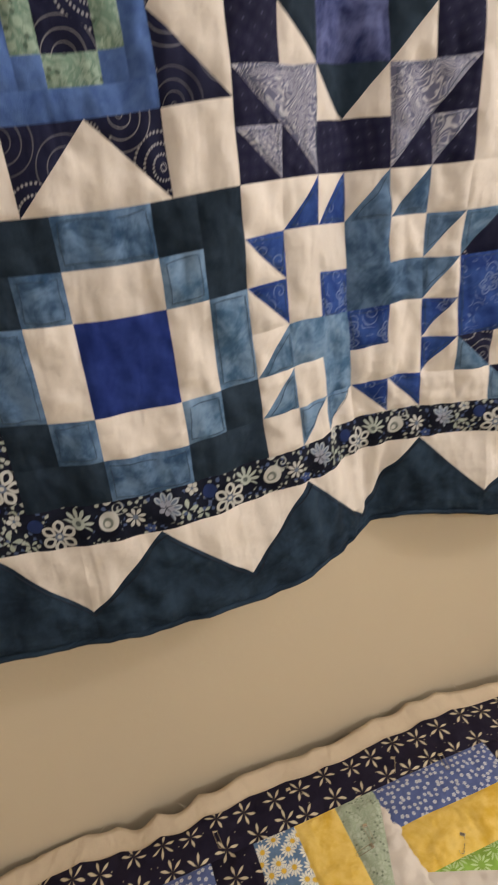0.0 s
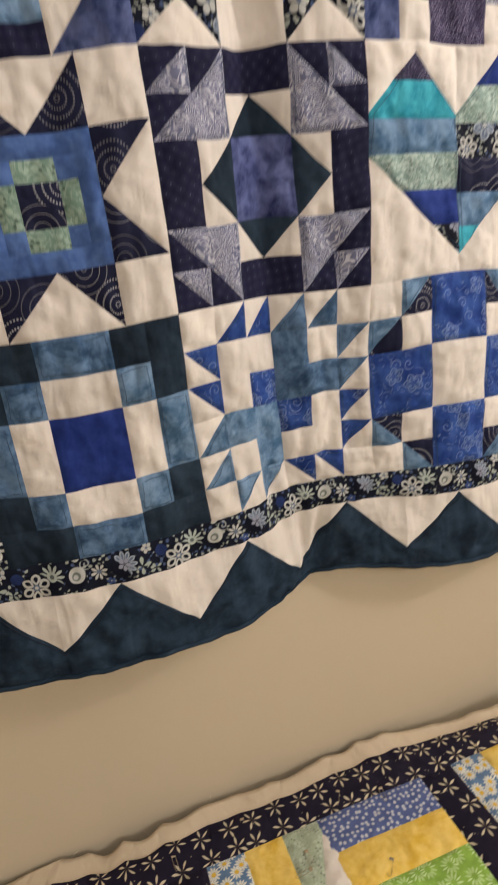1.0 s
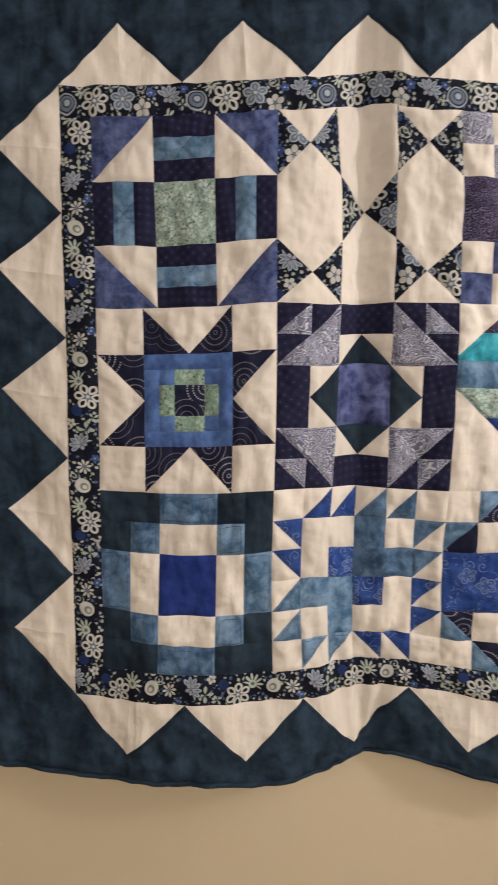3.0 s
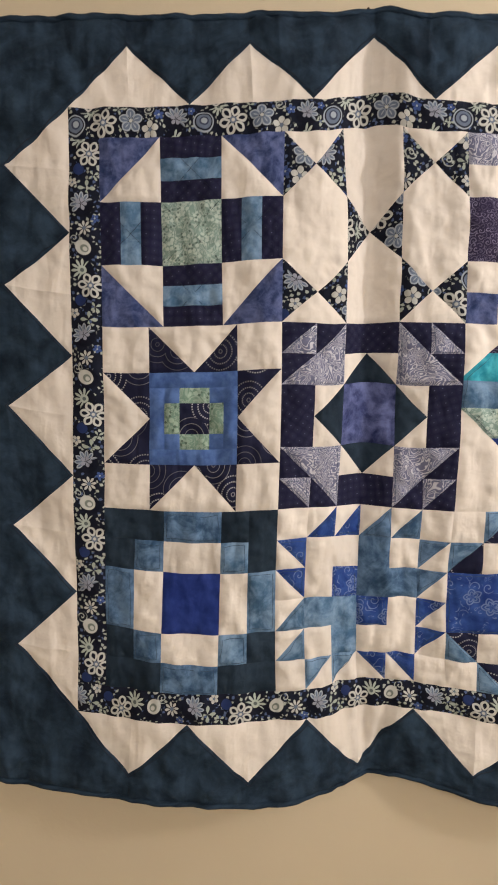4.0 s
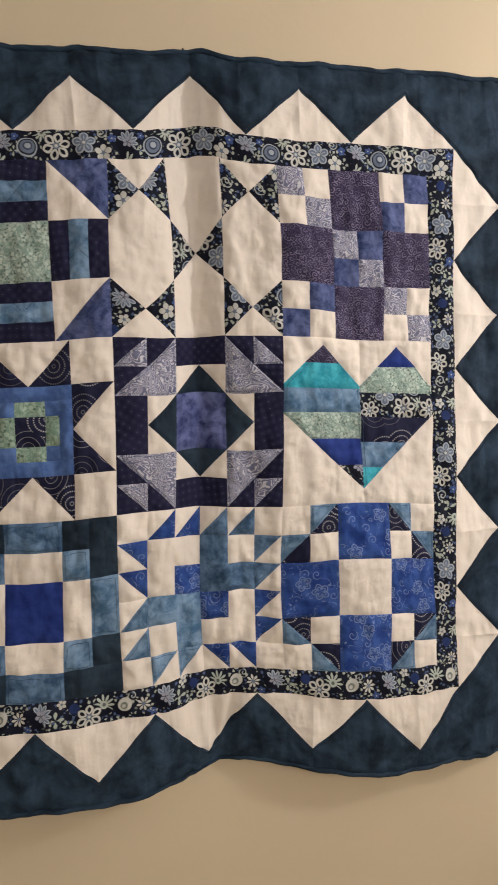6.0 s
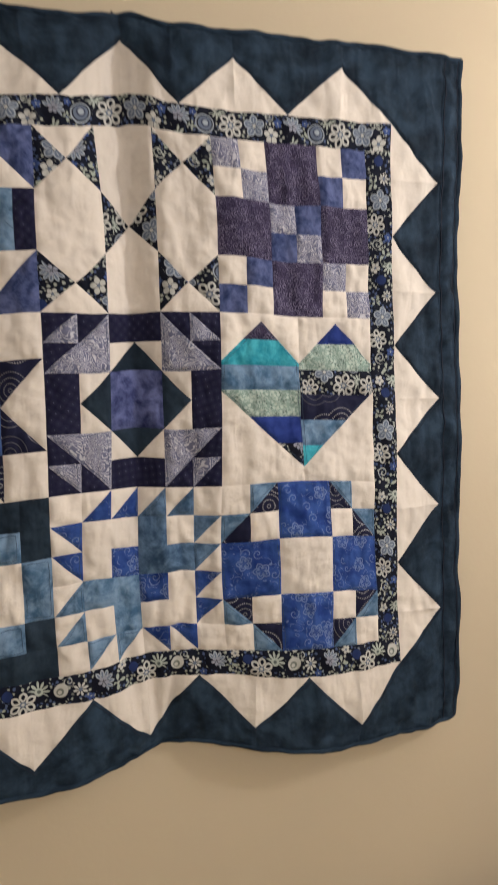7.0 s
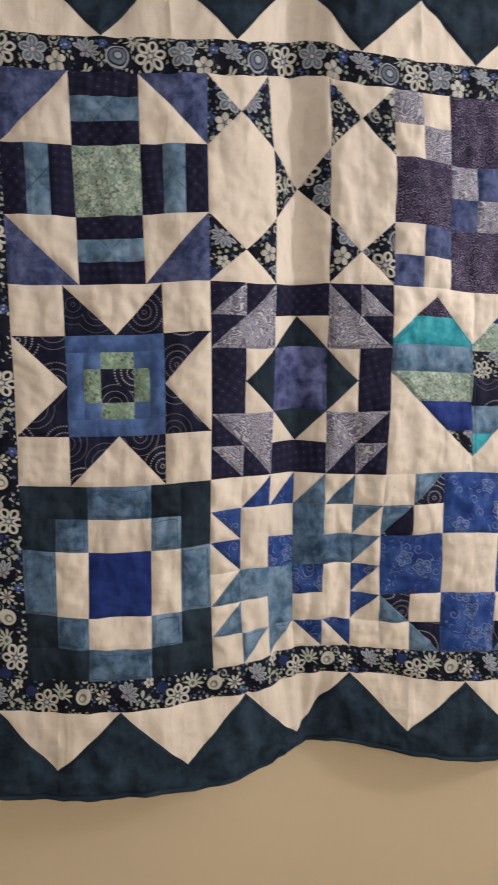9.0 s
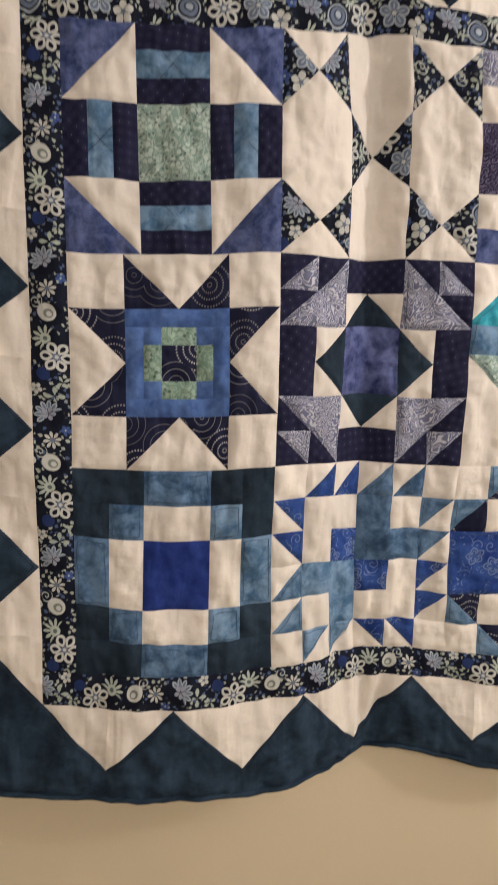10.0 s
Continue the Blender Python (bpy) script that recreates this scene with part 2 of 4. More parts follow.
def swirled(name, ground, line, scale, wide, turns):
    """Contour-like pale lines that curl over a ground, as in a printed paisley."""
    n = Nodes(name)
    at = n.uv()
    f = n.math("FRACT", n.math("MULTIPLY", n.noise(at, scale, 1.5, 0.4, 1.2), turns))
    k = n.math("ABSOLUTE", n.math("SUBTRACT", f, 0.5))
    mask = n.math("SUBTRACT", 1.0, n.step(k, wide, wide + 0.16))
    base = n.mix(n.noise(at, 0.8, 3), tuple(0.8 * c for c in ground), tuple(1.2 * c for c in ground))
    return n.cloth(n.mix(mask, base, line), at)


def vined(name, ground, line):
    """Dark ground covered with small pale loops and curls, as of a dense vine."""
    n = Nodes(name)
    at = n.uv()
    bent = n.vec("ADD", at, n.vec("MULTIPLY", n.tint(at, 1.3), (0.45, 0.45, 0)))
    base = n.mix(n.noise(at, 0.8, 4), tuple(0.6 * c for c in ground), tuple(1.5 * c for c in ground))
    r, turn, c = n.cells(bent, 2.7, 1.0)
    f = n.math("FRACT", n.math("SUBTRACT", n.math("MULTIPLY", r, 6.0), n.math("DIVIDE", turn, 6.2832)))
    loop = n.math("SUBTRACT", 1.0, n.step(n.math("ABSOLUTE", n.math("SUBTRACT", f, 0.5)), 0.12, 0.24))
    loop = n.math("MULTIPLY", loop, n.math("MULTIPLY_ADD", c[1], 0.8, 0.2))
    return n.cloth(n.mix(loop, base, line), at)


def sketched(name, dark, light, line):
    """Mottled ground with thin pale outlines of flowers and curls."""
    n = Nodes(name)
    at = n.uv()
    base = n.mix(n.step(n.noise(at, 0.9, 5, 0.6, 0.5), 0.3, 0.7), dark, light)
    r, turn, c = n.cells(at, 0.62, 0.8)
    flower = n.math("MULTIPLY", n.math("SUBTRACT", n.petals(r, turn, 5, 0.62, 1.2), n.petals(r, turn, 5, 0.55, 0.9)), n.step(c[1], 0.4, 0.45))
    inner = n.math("SUBTRACT", n.petals(r, turn, 5, 0.42, 0.9), n.petals(r, turn, 5, 0.36, 0.6))
    flower = n.math("MAXIMUM", flower, n.math("MULTIPLY", n.math("MAXIMUM", inner, 0.0), n.step(c[1], 0.4, 0.45)))
    q, whirl, e = n.cells(n.vec("ADD", at, (5.7, 3.2, 0)), 1.05, 0.9)
    f = n.math("FRACT", n.math("SUBTRACT", n.math("MULTIPLY", q, 3.6), n.math("DIVIDE", whirl, 6.2832)))
    curl = n.math("SUBTRACT", 1.0, n.step(n.math("ABSOLUTE", n.math("SUBTRACT", f, 0.5)), 0.06, 0.14))
    curl = n.math("MULTIPLY", n.math("MULTIPLY", curl, n.disc(q, 0.36)), n.step(e[1], 0.35, 0.4))
    f = n.math("FRACT", n.math("MULTIPLY", n.noise(at, 0.55, 1.0, 0.4, 2.2), 4.0))
    stem = n.math("SUBTRACT", 1.0, n.step(n.math("ABSOLUTE", n.math("SUBTRACT", f, 0.5)), 0.02, 0.06))
    curl = n.math("MAXIMUM", curl, n.math("MULTIPLY", stem, n.step(q, 0.36, 0.4)))
    mask = n.math("MULTIPLY", n.math("MAXIMUM", flower, n.math("MULTIPLY", curl, n.step(r, 0.6, 0.7))), 0.55)
    return n.cloth(n.mix(mask, base, line), at)


def leafy(name, ground, leaf, scale=2.2):
    """Marbled pale foliage over a ground, with small darker leaves."""
    n = Nodes(name)
    at = n.uv()
    base = n.mix(n.noise(at, 1.2, 4), tuple(0.75 * c for c in ground), tuple(1.2 * c for c in ground))
    f = n.math("ABSOLUTE", n.math("SUBTRACT", n.math("FRACT", n.math("MULTIPLY", n.noise(at, scale * 0.8, 3.0, 0.6, 1.6), 6.0)), 0.5))
    colour = n.mix(n.math("MULTIPLY", n.step(f, 0.2, 0.42), 0.85), base, leaf)
    r, turn, c = n.cells(at, scale * 1.5, 1.0)
    colour = n.mix(n.math("MULTIPLY", n.petals(r, turn, 3, 0.5 / scale, 0.7), n.step(c[1], 0.5, 0.55)), colour, tuple(1.1 * v for v in leaf))
    r2, turn2, c2 = n.cells(n.vec("ADD", at, (4.1, 6.3, 0)), scale * 1.4, 1.0)
    dark = n.math("MULTIPLY", n.petals(r2, turn2, 2, 0.27 / scale, 0.5), n.step(c2[1], 0.4, 0.45))
    return n.cloth(n.mix(n.math("MULTIPLY", dark, 0.8), colour, tuple(0.4 * c for c in ground)), at)


def star_flowers(name):
    """Midnight ground with pale six-petalled flowers and specks."""
    n = Nodes(name)
    at = n.uv()
    colour = n.mix(n.noise(at, 0.8, 3), (0.010, 0.008, 0.018), (0.020, 0.016, 0.034))
    r, turn, c = n.cells(n.vec("ADD", at, (0.3, 0.2, 0)), 1.5, 0.9)
    colour = n.mix(n.math("MULTIPLY", n.disc(r, 0.03), n.step(c[1], 0.6, 0.65)), colour, (0.5, 0.44, 0.32))
    r, turn, c = n.cells(at, 0.57, 0.3)
    tone = n.mix(n.step(r, 0.08, 0.35), (0.30, 0.24, 0.14), (0.60, 0.52, 0.37))
    colour = n.mix(n.petals(r, turn, 6, 0.76, 0.42), colour, tone)
    colour = n.mix(n.disc(r, 0.05), colour, (0.03, 0.02, 0.02))
    return n.cloth(colour, at)


def daisies(name, ground, petal, heart, scale, size, n_petals=12, fat=0.95):
    n = Nodes(name)
    at = n.uv()
    colour = n.mix(n.noise(at, 1.5, 4), tuple(0.6 * c for c in ground), tuple(1.4 * c for c in ground))
    r, turn, c = n.cells(at, scale, 0.65)
    colour = n.mix(n.petals(r, turn, n_petals, size, fat), colour, petal)
    colour = n.mix(n.disc(r, size * 0.3), colour, heart)
    return n.cloth(colour, at)


# cottons of the two quilts
CREAM = plain("cream_cotton", (0.72, 0.655, 0.59))
TEAL = mottled("ink_teal_cotton", (0.0085, 0.0155, 0.027), (0.029, 0.052, 0.085), 0.4, 0.4, 0.15)
TEALB = mottled("ink_teal_cotton_patches", (0.0105, 0.0185, 0.031), (0.027, 0.045, 0.070), 0.3, 0.4, 0.08)
PRINT = floral("flower_print")
PURPLE = mottled("dusk_blue_batik", (0.022, 0.038, 0.115), (0.115, 0.142, 0.30), 0.8)
SKY = mottled("steel_blue_batik", (0.05, 0.115, 0.21), (0.20, 0.31, 0.46), 0.6)
STEEL = mottled("slate_blue_batik", (0.030, 0.072, 0.145), (0.145, 0.24, 0.39), 0.6)
NAVYDOT = dotted("midnight_dotted", (0.0075, 0.0075, 0.024), (0.13, 0.14, 0.24), 0.5, 0.03)
SAGE = leafy("sage_print", (0.215, 0.31, 0.275), (0.41, 0.49, 0.445), 1.35)
GREEN = leafy("green_leaf_print", (0.165, 0.26, 0.205), (0.29, 0.38, 0.31), 1.1)
RINGS = ringed("ringed_midnight")
BLUE = mottled("denim_blue_batik", (0.05, 0.10, 0.28), (0.10, 0.18, 0.42), 0.6)
ROYAL = mottled("royal_blue_cotton", (0.014, 0.030, 0.17), (0.024, 0.048, 0.23), 0.5)
ROYALF = sketched("royal_blue_outline_print", (0.014, 0.038, 0.19), (0.038, 0.09, 0.31), (0.26, 0.33, 0.52))
LAV = swirled("lavender_paisley", (0.145, 0.15, 0.235), (0.52, 0.52, 0.58), 0.95, 0.09, 15.0)
PLUM = vined("plum_vine_print", (0.030, 0.023, 0.058), (0.20, 0.18, 0.275))
DUSK = mottled("blue_violet_blotched", (0.018, 0.026, 0.10), (0.145, 0.17, 0.36), 0.55)
TURQ = mottled("turquoise_batik", (0.015, 0.235, 0.33), (0.07, 0.42, 0.52), 0.7)
MUSLIN = plain("unbleached_muslin", (0.63, 0.52, 0.385))
# not a cotton: dark colour that paints shade into the seams
SEAM_SHADE = plain("painted_seam_shade", (0.08, 0.076, 0.08))
BACKING = plain("quilt_backing", (0.012, 0.015, 0.022))
STARF = star_flowers("midnight_star_flowers")
DAISY = daisies("daisy_print", (0.12, 0.20, 0.33), (0.74, 0.72, 0.64), (0.70, 0.45, 0.06), 1.2, 0.5)
DOTB = daisies("blue_sprig_print", (0.09, 0.12, 0.27), (0.52, 0.53, 0.58), (0.45, 0.44, 0.44), 2.5, 0.125, 5, 1.4)
YELLOW = mottled("yellow_batik", (0.66, 0.41, 0.05), (0.80, 0.58, 0.17), 0.5)
PALEG = leafy("pale_green_print", (0.34, 0.40, 0.29), (0.40, 0.45, 0.35), 1.6)
LIME = daisies("lime_flower_print", (0.24, 0.40, 0.07), (0.50, 0.64, 0.32), (0.24, 0.40, 0.07), 0.95, 0.62, 12, 0.6)


def paint(name, colour, rough=0.75, grain=90.0, depth=0.0006, stain=0.06):
    n = Nodes(name, rough)
    at = n.place()
    blot = n.noise(at, 1.7, 4)
    c = n.mix(blot, tuple((1 - stain) * v for v in colour), tuple((1 + stain) * v for v in colour))
    n.put(n.bsdf.inputs["Base Color"], c)
    node = n.add("ShaderNodeBump")
    node.inputs["Strength"].default_value, node.inputs["Distance"].default_value = 0.5, depth
    n.put(node.inputs["Height"], n.math("ADD", n.noise(at, grain, 3), n.math("MULTIPLY", n.noise(at, 9.0, 2), 1.2)))
    n.put(n.bsdf.inputs["Normal"], node.outputs[0])
    return n.mat


def timber(name, dark, light, rough=0.45):
    n = Nodes(name, rough)
    at = n.place()
    stretch = n.add("ShaderNodeMapping")
    n.put(stretch.inputs[0], at)
    stretch.inputs["Scale"].default_value = (4, 40, 40)
    n.put(n.bsdf.inputs["Base Color"], n.mix(n.noise(stretch.outputs[0], 1.0, 5, 0.6, 0.8), dark, light))
    return n.mat


WALL = paint("beige_wall_paint", (0.57, 0.482, 0.35))
CEIL = paint("ceiling_paint", (0.76, 0.73, 0.68))
SHEET = paint("mattress_ticking", (0.68, 0.64, 0.56), 0.9, 240.0)
CARPET = paint("brown_carpet", (0.17, 0.13, 0.10), 0.95, 300.0, 0.004, 0.2)
DARKWOOD = timber("dark_wood", (0.018, 0.010, 0.007), (0.05, 0.028, 0.018))
GILT = timber("bronze_frame", (0.10, 0.075, 0.04), (0.20, 0.155, 0.09), 0.4)
PRINTPAPER = paint("picture_paper", (0.5, 0.46, 0.38), 0.6)
steel_nodes = Nodes("pin_steel", 0.25)
steel_nodes.bsdf.inputs["Metallic"].default_value = 1.0
steel_nodes.bsdf.inputs["Base Color"].default_value = (0.7, 0.66, 0.58, 1)
STEELPIN = steel_nodes.mat
glow_nodes = Nodes("lamp_glass", 0.4)
glow_nodes.bsdf.inputs["Base Color"].default_value = (0.9, 0.86, 0.78, 1)
glow_nodes.bsdf.inputs["Emission Color"].default_value = (1.0, 0.965, 0.935, 1)
glow_nodes.bsdf.inputs["Emission Strength"].default_value = 6.0
GLOW = glow_nodes.mat


# ---- mesh tools ----
def part(name, bm, material, parent=None, label=""):
    data = bpy.data.meshes.new(name)
    bm.to_mesh(data)
    bm.free()
    data.materials.append(material)
    ob = new(name, data)
    if parent is not None:
        ob.parent = parent
    if label:
        tagged(ob, label)
    return ob


def box(lo, hi, bevel=0.0, steps=2):
    bm = bmesh.new()
    bmesh.ops.create_cube(bm, size=1)
    for v in bm.verts:
        v.co = Vector([lo[i] + (v.co[i] + 0.5) * (hi[i] - lo[i]) for i in range(3)])
    if bevel:
        bmesh.ops.bevel(bm, geom=bm.edges[:], offset=bevel, segments=steps, affect="EDGES", profile=0.5)
    return bm


def smooth(ob):
    for p in ob.data.polygons:
        p.use_smooth = True
    return ob


# ---- the room ----
WY = 0.031  # the wall behind the quilt
X0, X1, Y0, H, T = -1.9, 3.1, -3.9, 2.46, 0.1
for name, lo, hi in (("wall_north", (X0 - T, WY, 0), (X1 + T, WY + T, H)), ("wall_south", (X0 - T, Y0 - T, 0), (X1 + T, Y0, H)),
                     ("wall_west", (X0 - T, Y0, 0), (X0, WY, H)), ("wall_east", (X1, Y0, 0), (X1 + T, WY, H))):
    tagged(part(name, box(lo, hi), WALL), "beige painted plaster wall of a bedroom", "wall", kind="structure")
tagged(part("floor", box((X0 - T, Y0 - T, -0.1), (X1 + T, WY + T, 0)), CARPET), "brown carpeted bedroom floor", "floor", kind="structure")
tagged(part("ceiling", box((X0 - T, Y0 - T, H), (X1 + T, WY + T, H + 0.1)), CEIL), "plain white painted ceiling", "ceiling", kind="structure")


def dome(radius, height, centre, rings=8, around=32):
    bm = bmesh.new()
    bmesh.ops.create_uvsphere(bm, u_segments=around, v_segments=rings * 2, radius=1)
    bmesh.ops.delete(bm, geom=[v for v in bm.verts if v.co.z > 0.01], context="VERTS")
    for v in bm.verts:
        v.co = Vector((v.co.x * radius, v.co.y * radius, v.co.z * height)) + Vector(centre)
    return bm


lamp = tagged(new("ceiling_lamp"), "round frosted glass ceiling lamp, lit warm", "lamp")
lamp.location = (LAMP.x, LAMP.y, H)
smooth(part("shade", dome(0.15, 0.06, (0, 0, -0.025)), GLOW, lamp, "frosted glass dome, glowing"))
bm = bmesh.new()
bmesh.ops.create_cone(bm, cap_ends=True, segments=40, radius1=0.17, radius2=0.16, depth=0.025, matrix=Matrix.Translation((0, 0, -0.0125)))
part("base", bm, DARKWOOD, lamp)

# floor lamp added beside the bed, unseen to the east, as a side light
added_side_lamp = tagged(new("added_side_lamp"), "unseen standing lamp added as a side light, with a dark base and an open glass bowl, lit", "lamp")
added_side_lamp.location = (SIDE.x, SIDE.y, 0)
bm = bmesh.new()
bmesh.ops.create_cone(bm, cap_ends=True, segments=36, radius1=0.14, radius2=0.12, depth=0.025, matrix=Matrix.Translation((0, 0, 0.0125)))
part("base", bm, DARKWOOD, added_side_lamp)
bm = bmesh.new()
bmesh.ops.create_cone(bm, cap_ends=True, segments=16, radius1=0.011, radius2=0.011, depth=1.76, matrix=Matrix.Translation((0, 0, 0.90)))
part("pole", bm, DARKWOOD, added_side_lamp)
# bowl widened to hold the added light off the lower wall
smooth(part("shade", dome(0.15, 0.05, (0, 0, 1.83)), GLOW, added_side_lamp, "shallow frosted glass bowl"))

# ---- cloth tools ----
UN = [-8.4, -2, 6, 12, 15, 18, 21, 24, 30, 38, 44.3]
VN = [-8.4, -5.6, -2, 6, 18, 30, 38, 44.3]
YT = [
    [0.0, -0.02, -0.055, -0.048, -0.026, 0.005, 0.004, -0.012, -0.034, -0.022, 0.0],
    [0.0, -0.016, -0.05, -0.042, -0.023, 0.004, 0.005, -0.008, -0.032, -0.018, 0.002],
    [0.0, -0.012, -0.045, -0.034, -0.02, 0.003, 0.005, -0.004, -0.03, -0.014, 0.004],
    [0.0, -0.011, -0.034, -0.034, -0.022, -0.001, -0.004, -0.014, -0.03, -0.008, 0.004],
    [0.0, -0.01, -0.026, -0.044, -0.026, -0.002, -0.014, -0.032, -0.028, -0.01, 0.002],
    [0.0, -0.008, -0.02, -0.04, -0.03, -0.012, -0.026, -0.036, -0.026, -0.016, -0.002],
    [0.0, -0.008, -0.018, -0.034, -0.026, -0.01, -0.024, -0.033, -0.022, -0.018, -0.004],
    [-0.002, -0.008, -0.016, -0.026, -0.018, -0.004, -0.018, -0.026, -0.018, -0.014, -0.003],
]


def weights(nodes, p):
    """Catmull-Rom weights of the nodes for a place p."""
    n = len(nodes)
    i = 0
    while i < n - 2 and p > nodes[i + 1]:
        i += 1
    h = nodes[i + 1] - nodes[i]
    s = (p - nodes[i]) / h
    w = {i: 2*s**3 - 3*s**2 + 1, i + 1: -2*s**3 + 3*s**2}
    for k, c in ((i, s**3 - 2*s**2 + s), (i + 1, s**3 - s**2)):
        a, b = max(k - 1, 0), min(k + 1, n - 1)
        g = c * h / (nodes[b] - nodes[a])
        w[b] = w.get(b, 0) + g
        w[a] = w.get(a, 0) - g
    return w


def table(t, u, v):
    wu = weights(UN, u)
    return sum(b * sum(a * t[j][i] for i, a in wu.items()) for j, b in weights(VN, v).items())


def crease(u, v):
    """The sharp vertical fold below the nail, in metres towards the wall."""
    deep = 0.027 * (0.5 + 0.5 * min(1.0, max(0.0, (v - 4) / 18)))
    deep *= 1 - 0.75 * min(1.0, max(0.0, (v - 39) / 4))
    d = math.sqrt((u - 17.85) ** 2 + 0.02)
    s = max(0.0, 1 - d / 2.3)
    return deep * (s - 0.125 if s > 0.25 else 2 * s * s)

DU = [
    [0.47, 0.34, 0.3, 0.27, 0.13, -0.1, -0.36, -0.55, -0.58, -0.96, -1.88],
    [0.61, 0.43, 0.26, 0.26, 0.15, -0.13, -0.42, -0.65, -0.43, -0.6, -1.53],
    [0.62, 0.7, 0.23, 0.11, 0.1, -0.18, -0.43, -0.34, -0.39, -0.7, -1.26],
    [0.37, 0.58, 0.39, -0.07, -0.16, -0.38, -0.36, -0.53, -0.13, -0.63, -0.98],
    [-0.39, 0.28, 0.5, 0.13, 0.36, 0.04, -0.19, -0.08, -0.28, -0.38, -0.58],
    [-0.72, 0.0, 0.17, 0.1, 0.47, 0.1, -0.07, 0.09, 0.0, -0.42, -0.46],
    [-0.55, -0.07, -0.03, 0.11, -0.1, -0.05, -0.19, -0.2, -0.31, -0.21, 0.15],
    [-0.32, -0.29, -0.31, -0.31, -0.16, 0.13, -0.08, -0.23, 0.05, 0.37, 0.31],
]
DV = [
    [1.22, 0.89, 0.87, 0.83, 1.16, 1.42, 1.49, 1.14, 0.06, 0.07, 0.28],
    [0.93, 0.34, 0.11, 0.16, 0.09, 0.05, 0.55, 0.4, -0.55, -0.76, -0.53],
    [0.86, 0.01, -0.18, -0.07, -0.07, 0.13, 0.23, -0.04, -0.64, -0.73, -1.04],
    [0.89, 0.16, -0.35, -0.04, 0.12, -0.15, -0.01, -0.27, -0.2, -0.91, -0.75],
    [1.11, 0.0, -0.1, 0.16, 0.18, 0.52, 0.19, 0.26, 0.11, -0.2, -0.24],
    [1.08, 0.15, 0.04, 0.22, 0.24, 0.63, 0.59, 0.28, -0.05, 0.05, 0.31],
    [0.62, 0.22, 0.27, 0.33, 0.63, 1.76, 0.74, 0.37, 0.5, 0.48, 0.49],
    [-0.2, -0.04, -0.17, -0.18, -0.03, 0.79, 0.15, -0.1, -0.02, 0.15, -0.02],
]

Z0 = 1.04


FOLDS = [(-0.52, 0.004), (-0.33, -0.005), (-0.19, 0.005), (-0.06, -0.007), (0.07, 0.006), (0.2, -0.005), (0.36, 0.004), (0.55, -0.004)]


def ripple(u, v):
    """Soft irregular waves of hung cloth, in metres."""
    a = noise.noise(Vector((u * 0.33, v * 0.10, 3.1))) * 0.007
    b = noise.noise(Vector((u * 0.85, v * 0.5, 8.7))) * 0.0054
    fan, far = math.atan2(u - 18.2, v + 9), math.hypot(u - 18.2, v + 9)
    f = 0.0
    for lean, size in FOLDS:
        f += size * math.exp(-abs(fan - lean - 0.03 * noise.noise(Vector((v * 0.4, lean * 9, 2.0)))) * far / 0.26)
    f *= math.exp(-(max(0.0, v + 3) / 8) ** 2) * min(1.0, max(0.0, far - 2.2) / 2)
    rim = max(0.0, min(1.0, max(v - 37, -2.5 - v) / 3))
    c = (noise.noise(Vector((u * 0.9, v * 0.12, 5.5))) * 0.0032 + noise.noise(Vector((u * 2.1, v * 0.3, 1.5))) * 0.0009) * rim
    d = noise.noise(Vector((u * 1.0 - 0.03 * (u - 18) * v, v * 0.10, 2.2))) * 0.014 * math.exp(-((u - 18) / 5) ** 2 - ((v + 1) / 6.5) ** 2)
    e = noise.noise(Vector((v * 0.55, u * 0.25, 1.4))) * 0.003 * max(0.0, min(1.0, max(u - 41, -5 - u) / 1.5))
    k = (u - 18.4) / 0.22
    tuck = 0.0065 * k / math.sqrt(1 + k * k) * math.exp(-((u - 18.4) / 2.6) ** 2) * max(0.0, min(1.0, (-1 - v) / 3))
    g = 0.0045 * (0.2 - abs(noise.noise(Vector((u * 0.42 + 0.2 * v, v * 0.30 - 0.1 * u, 12.5)))))
    return a + b + c + d + e + f + g + tuck + pleat(u, v)


def pleat(u, v):
    """The raised seam down the middle of each tooth of the border."""
    out_u, out_v = max(-2 - u, u - 38), max(-2 - v, v - 38)
    if max(out_u, out_v) < 0:
        return 0.0
    along = u if out_v > out_u else v
    d = abs((along - 2 + 4) % 8 - 4)
    if abs(u - 18) < 3 and v < 0:
        return 0.0
    return -0.0030 * math.exp(-d / 0.17) * min(1.0, max(out_u, out_v) / 0.5) * max(0.0, min(1.0, 5.5 - max(out_u, out_v)))


def hung(u, v, h=0.0):
    """The wall quilt's surface: inches across and up from the corner of its blocks, h metres proud of it."""
    y = table(YT, u, v) + ripple(u, v)
    y += crease(u, v)
    y = min(y, WY - 0.0085)
    return Vector(((u + table(DU, u, v)) * IN, y - h, Z0 + (v + table(DV, u, v)) * IN))


def nearest_edge(p, poly):
    """Distance to the nearest side of an outline, and the place along it in inches."""
    best, along, run = 9.0, 0.0, 0.0
    for a, b in zip(poly, poly[1:] + poly[:1]):
        dx, dy = b[0] - a[0], b[1] - a[1]
        long = math.hypot(dx, dy)
        s = min(1.0, max(0.0, ((p[0] - a[0]) * dx + (p[1] - a[1]) * dy) / (long * long)))
        d = math.hypot(p[0] - a[0] - s * dx, p[1] - a[1] - s * dy)
        if d < best:
            best, along = d, run + s * long
        run += long + 5.0
    return best, along


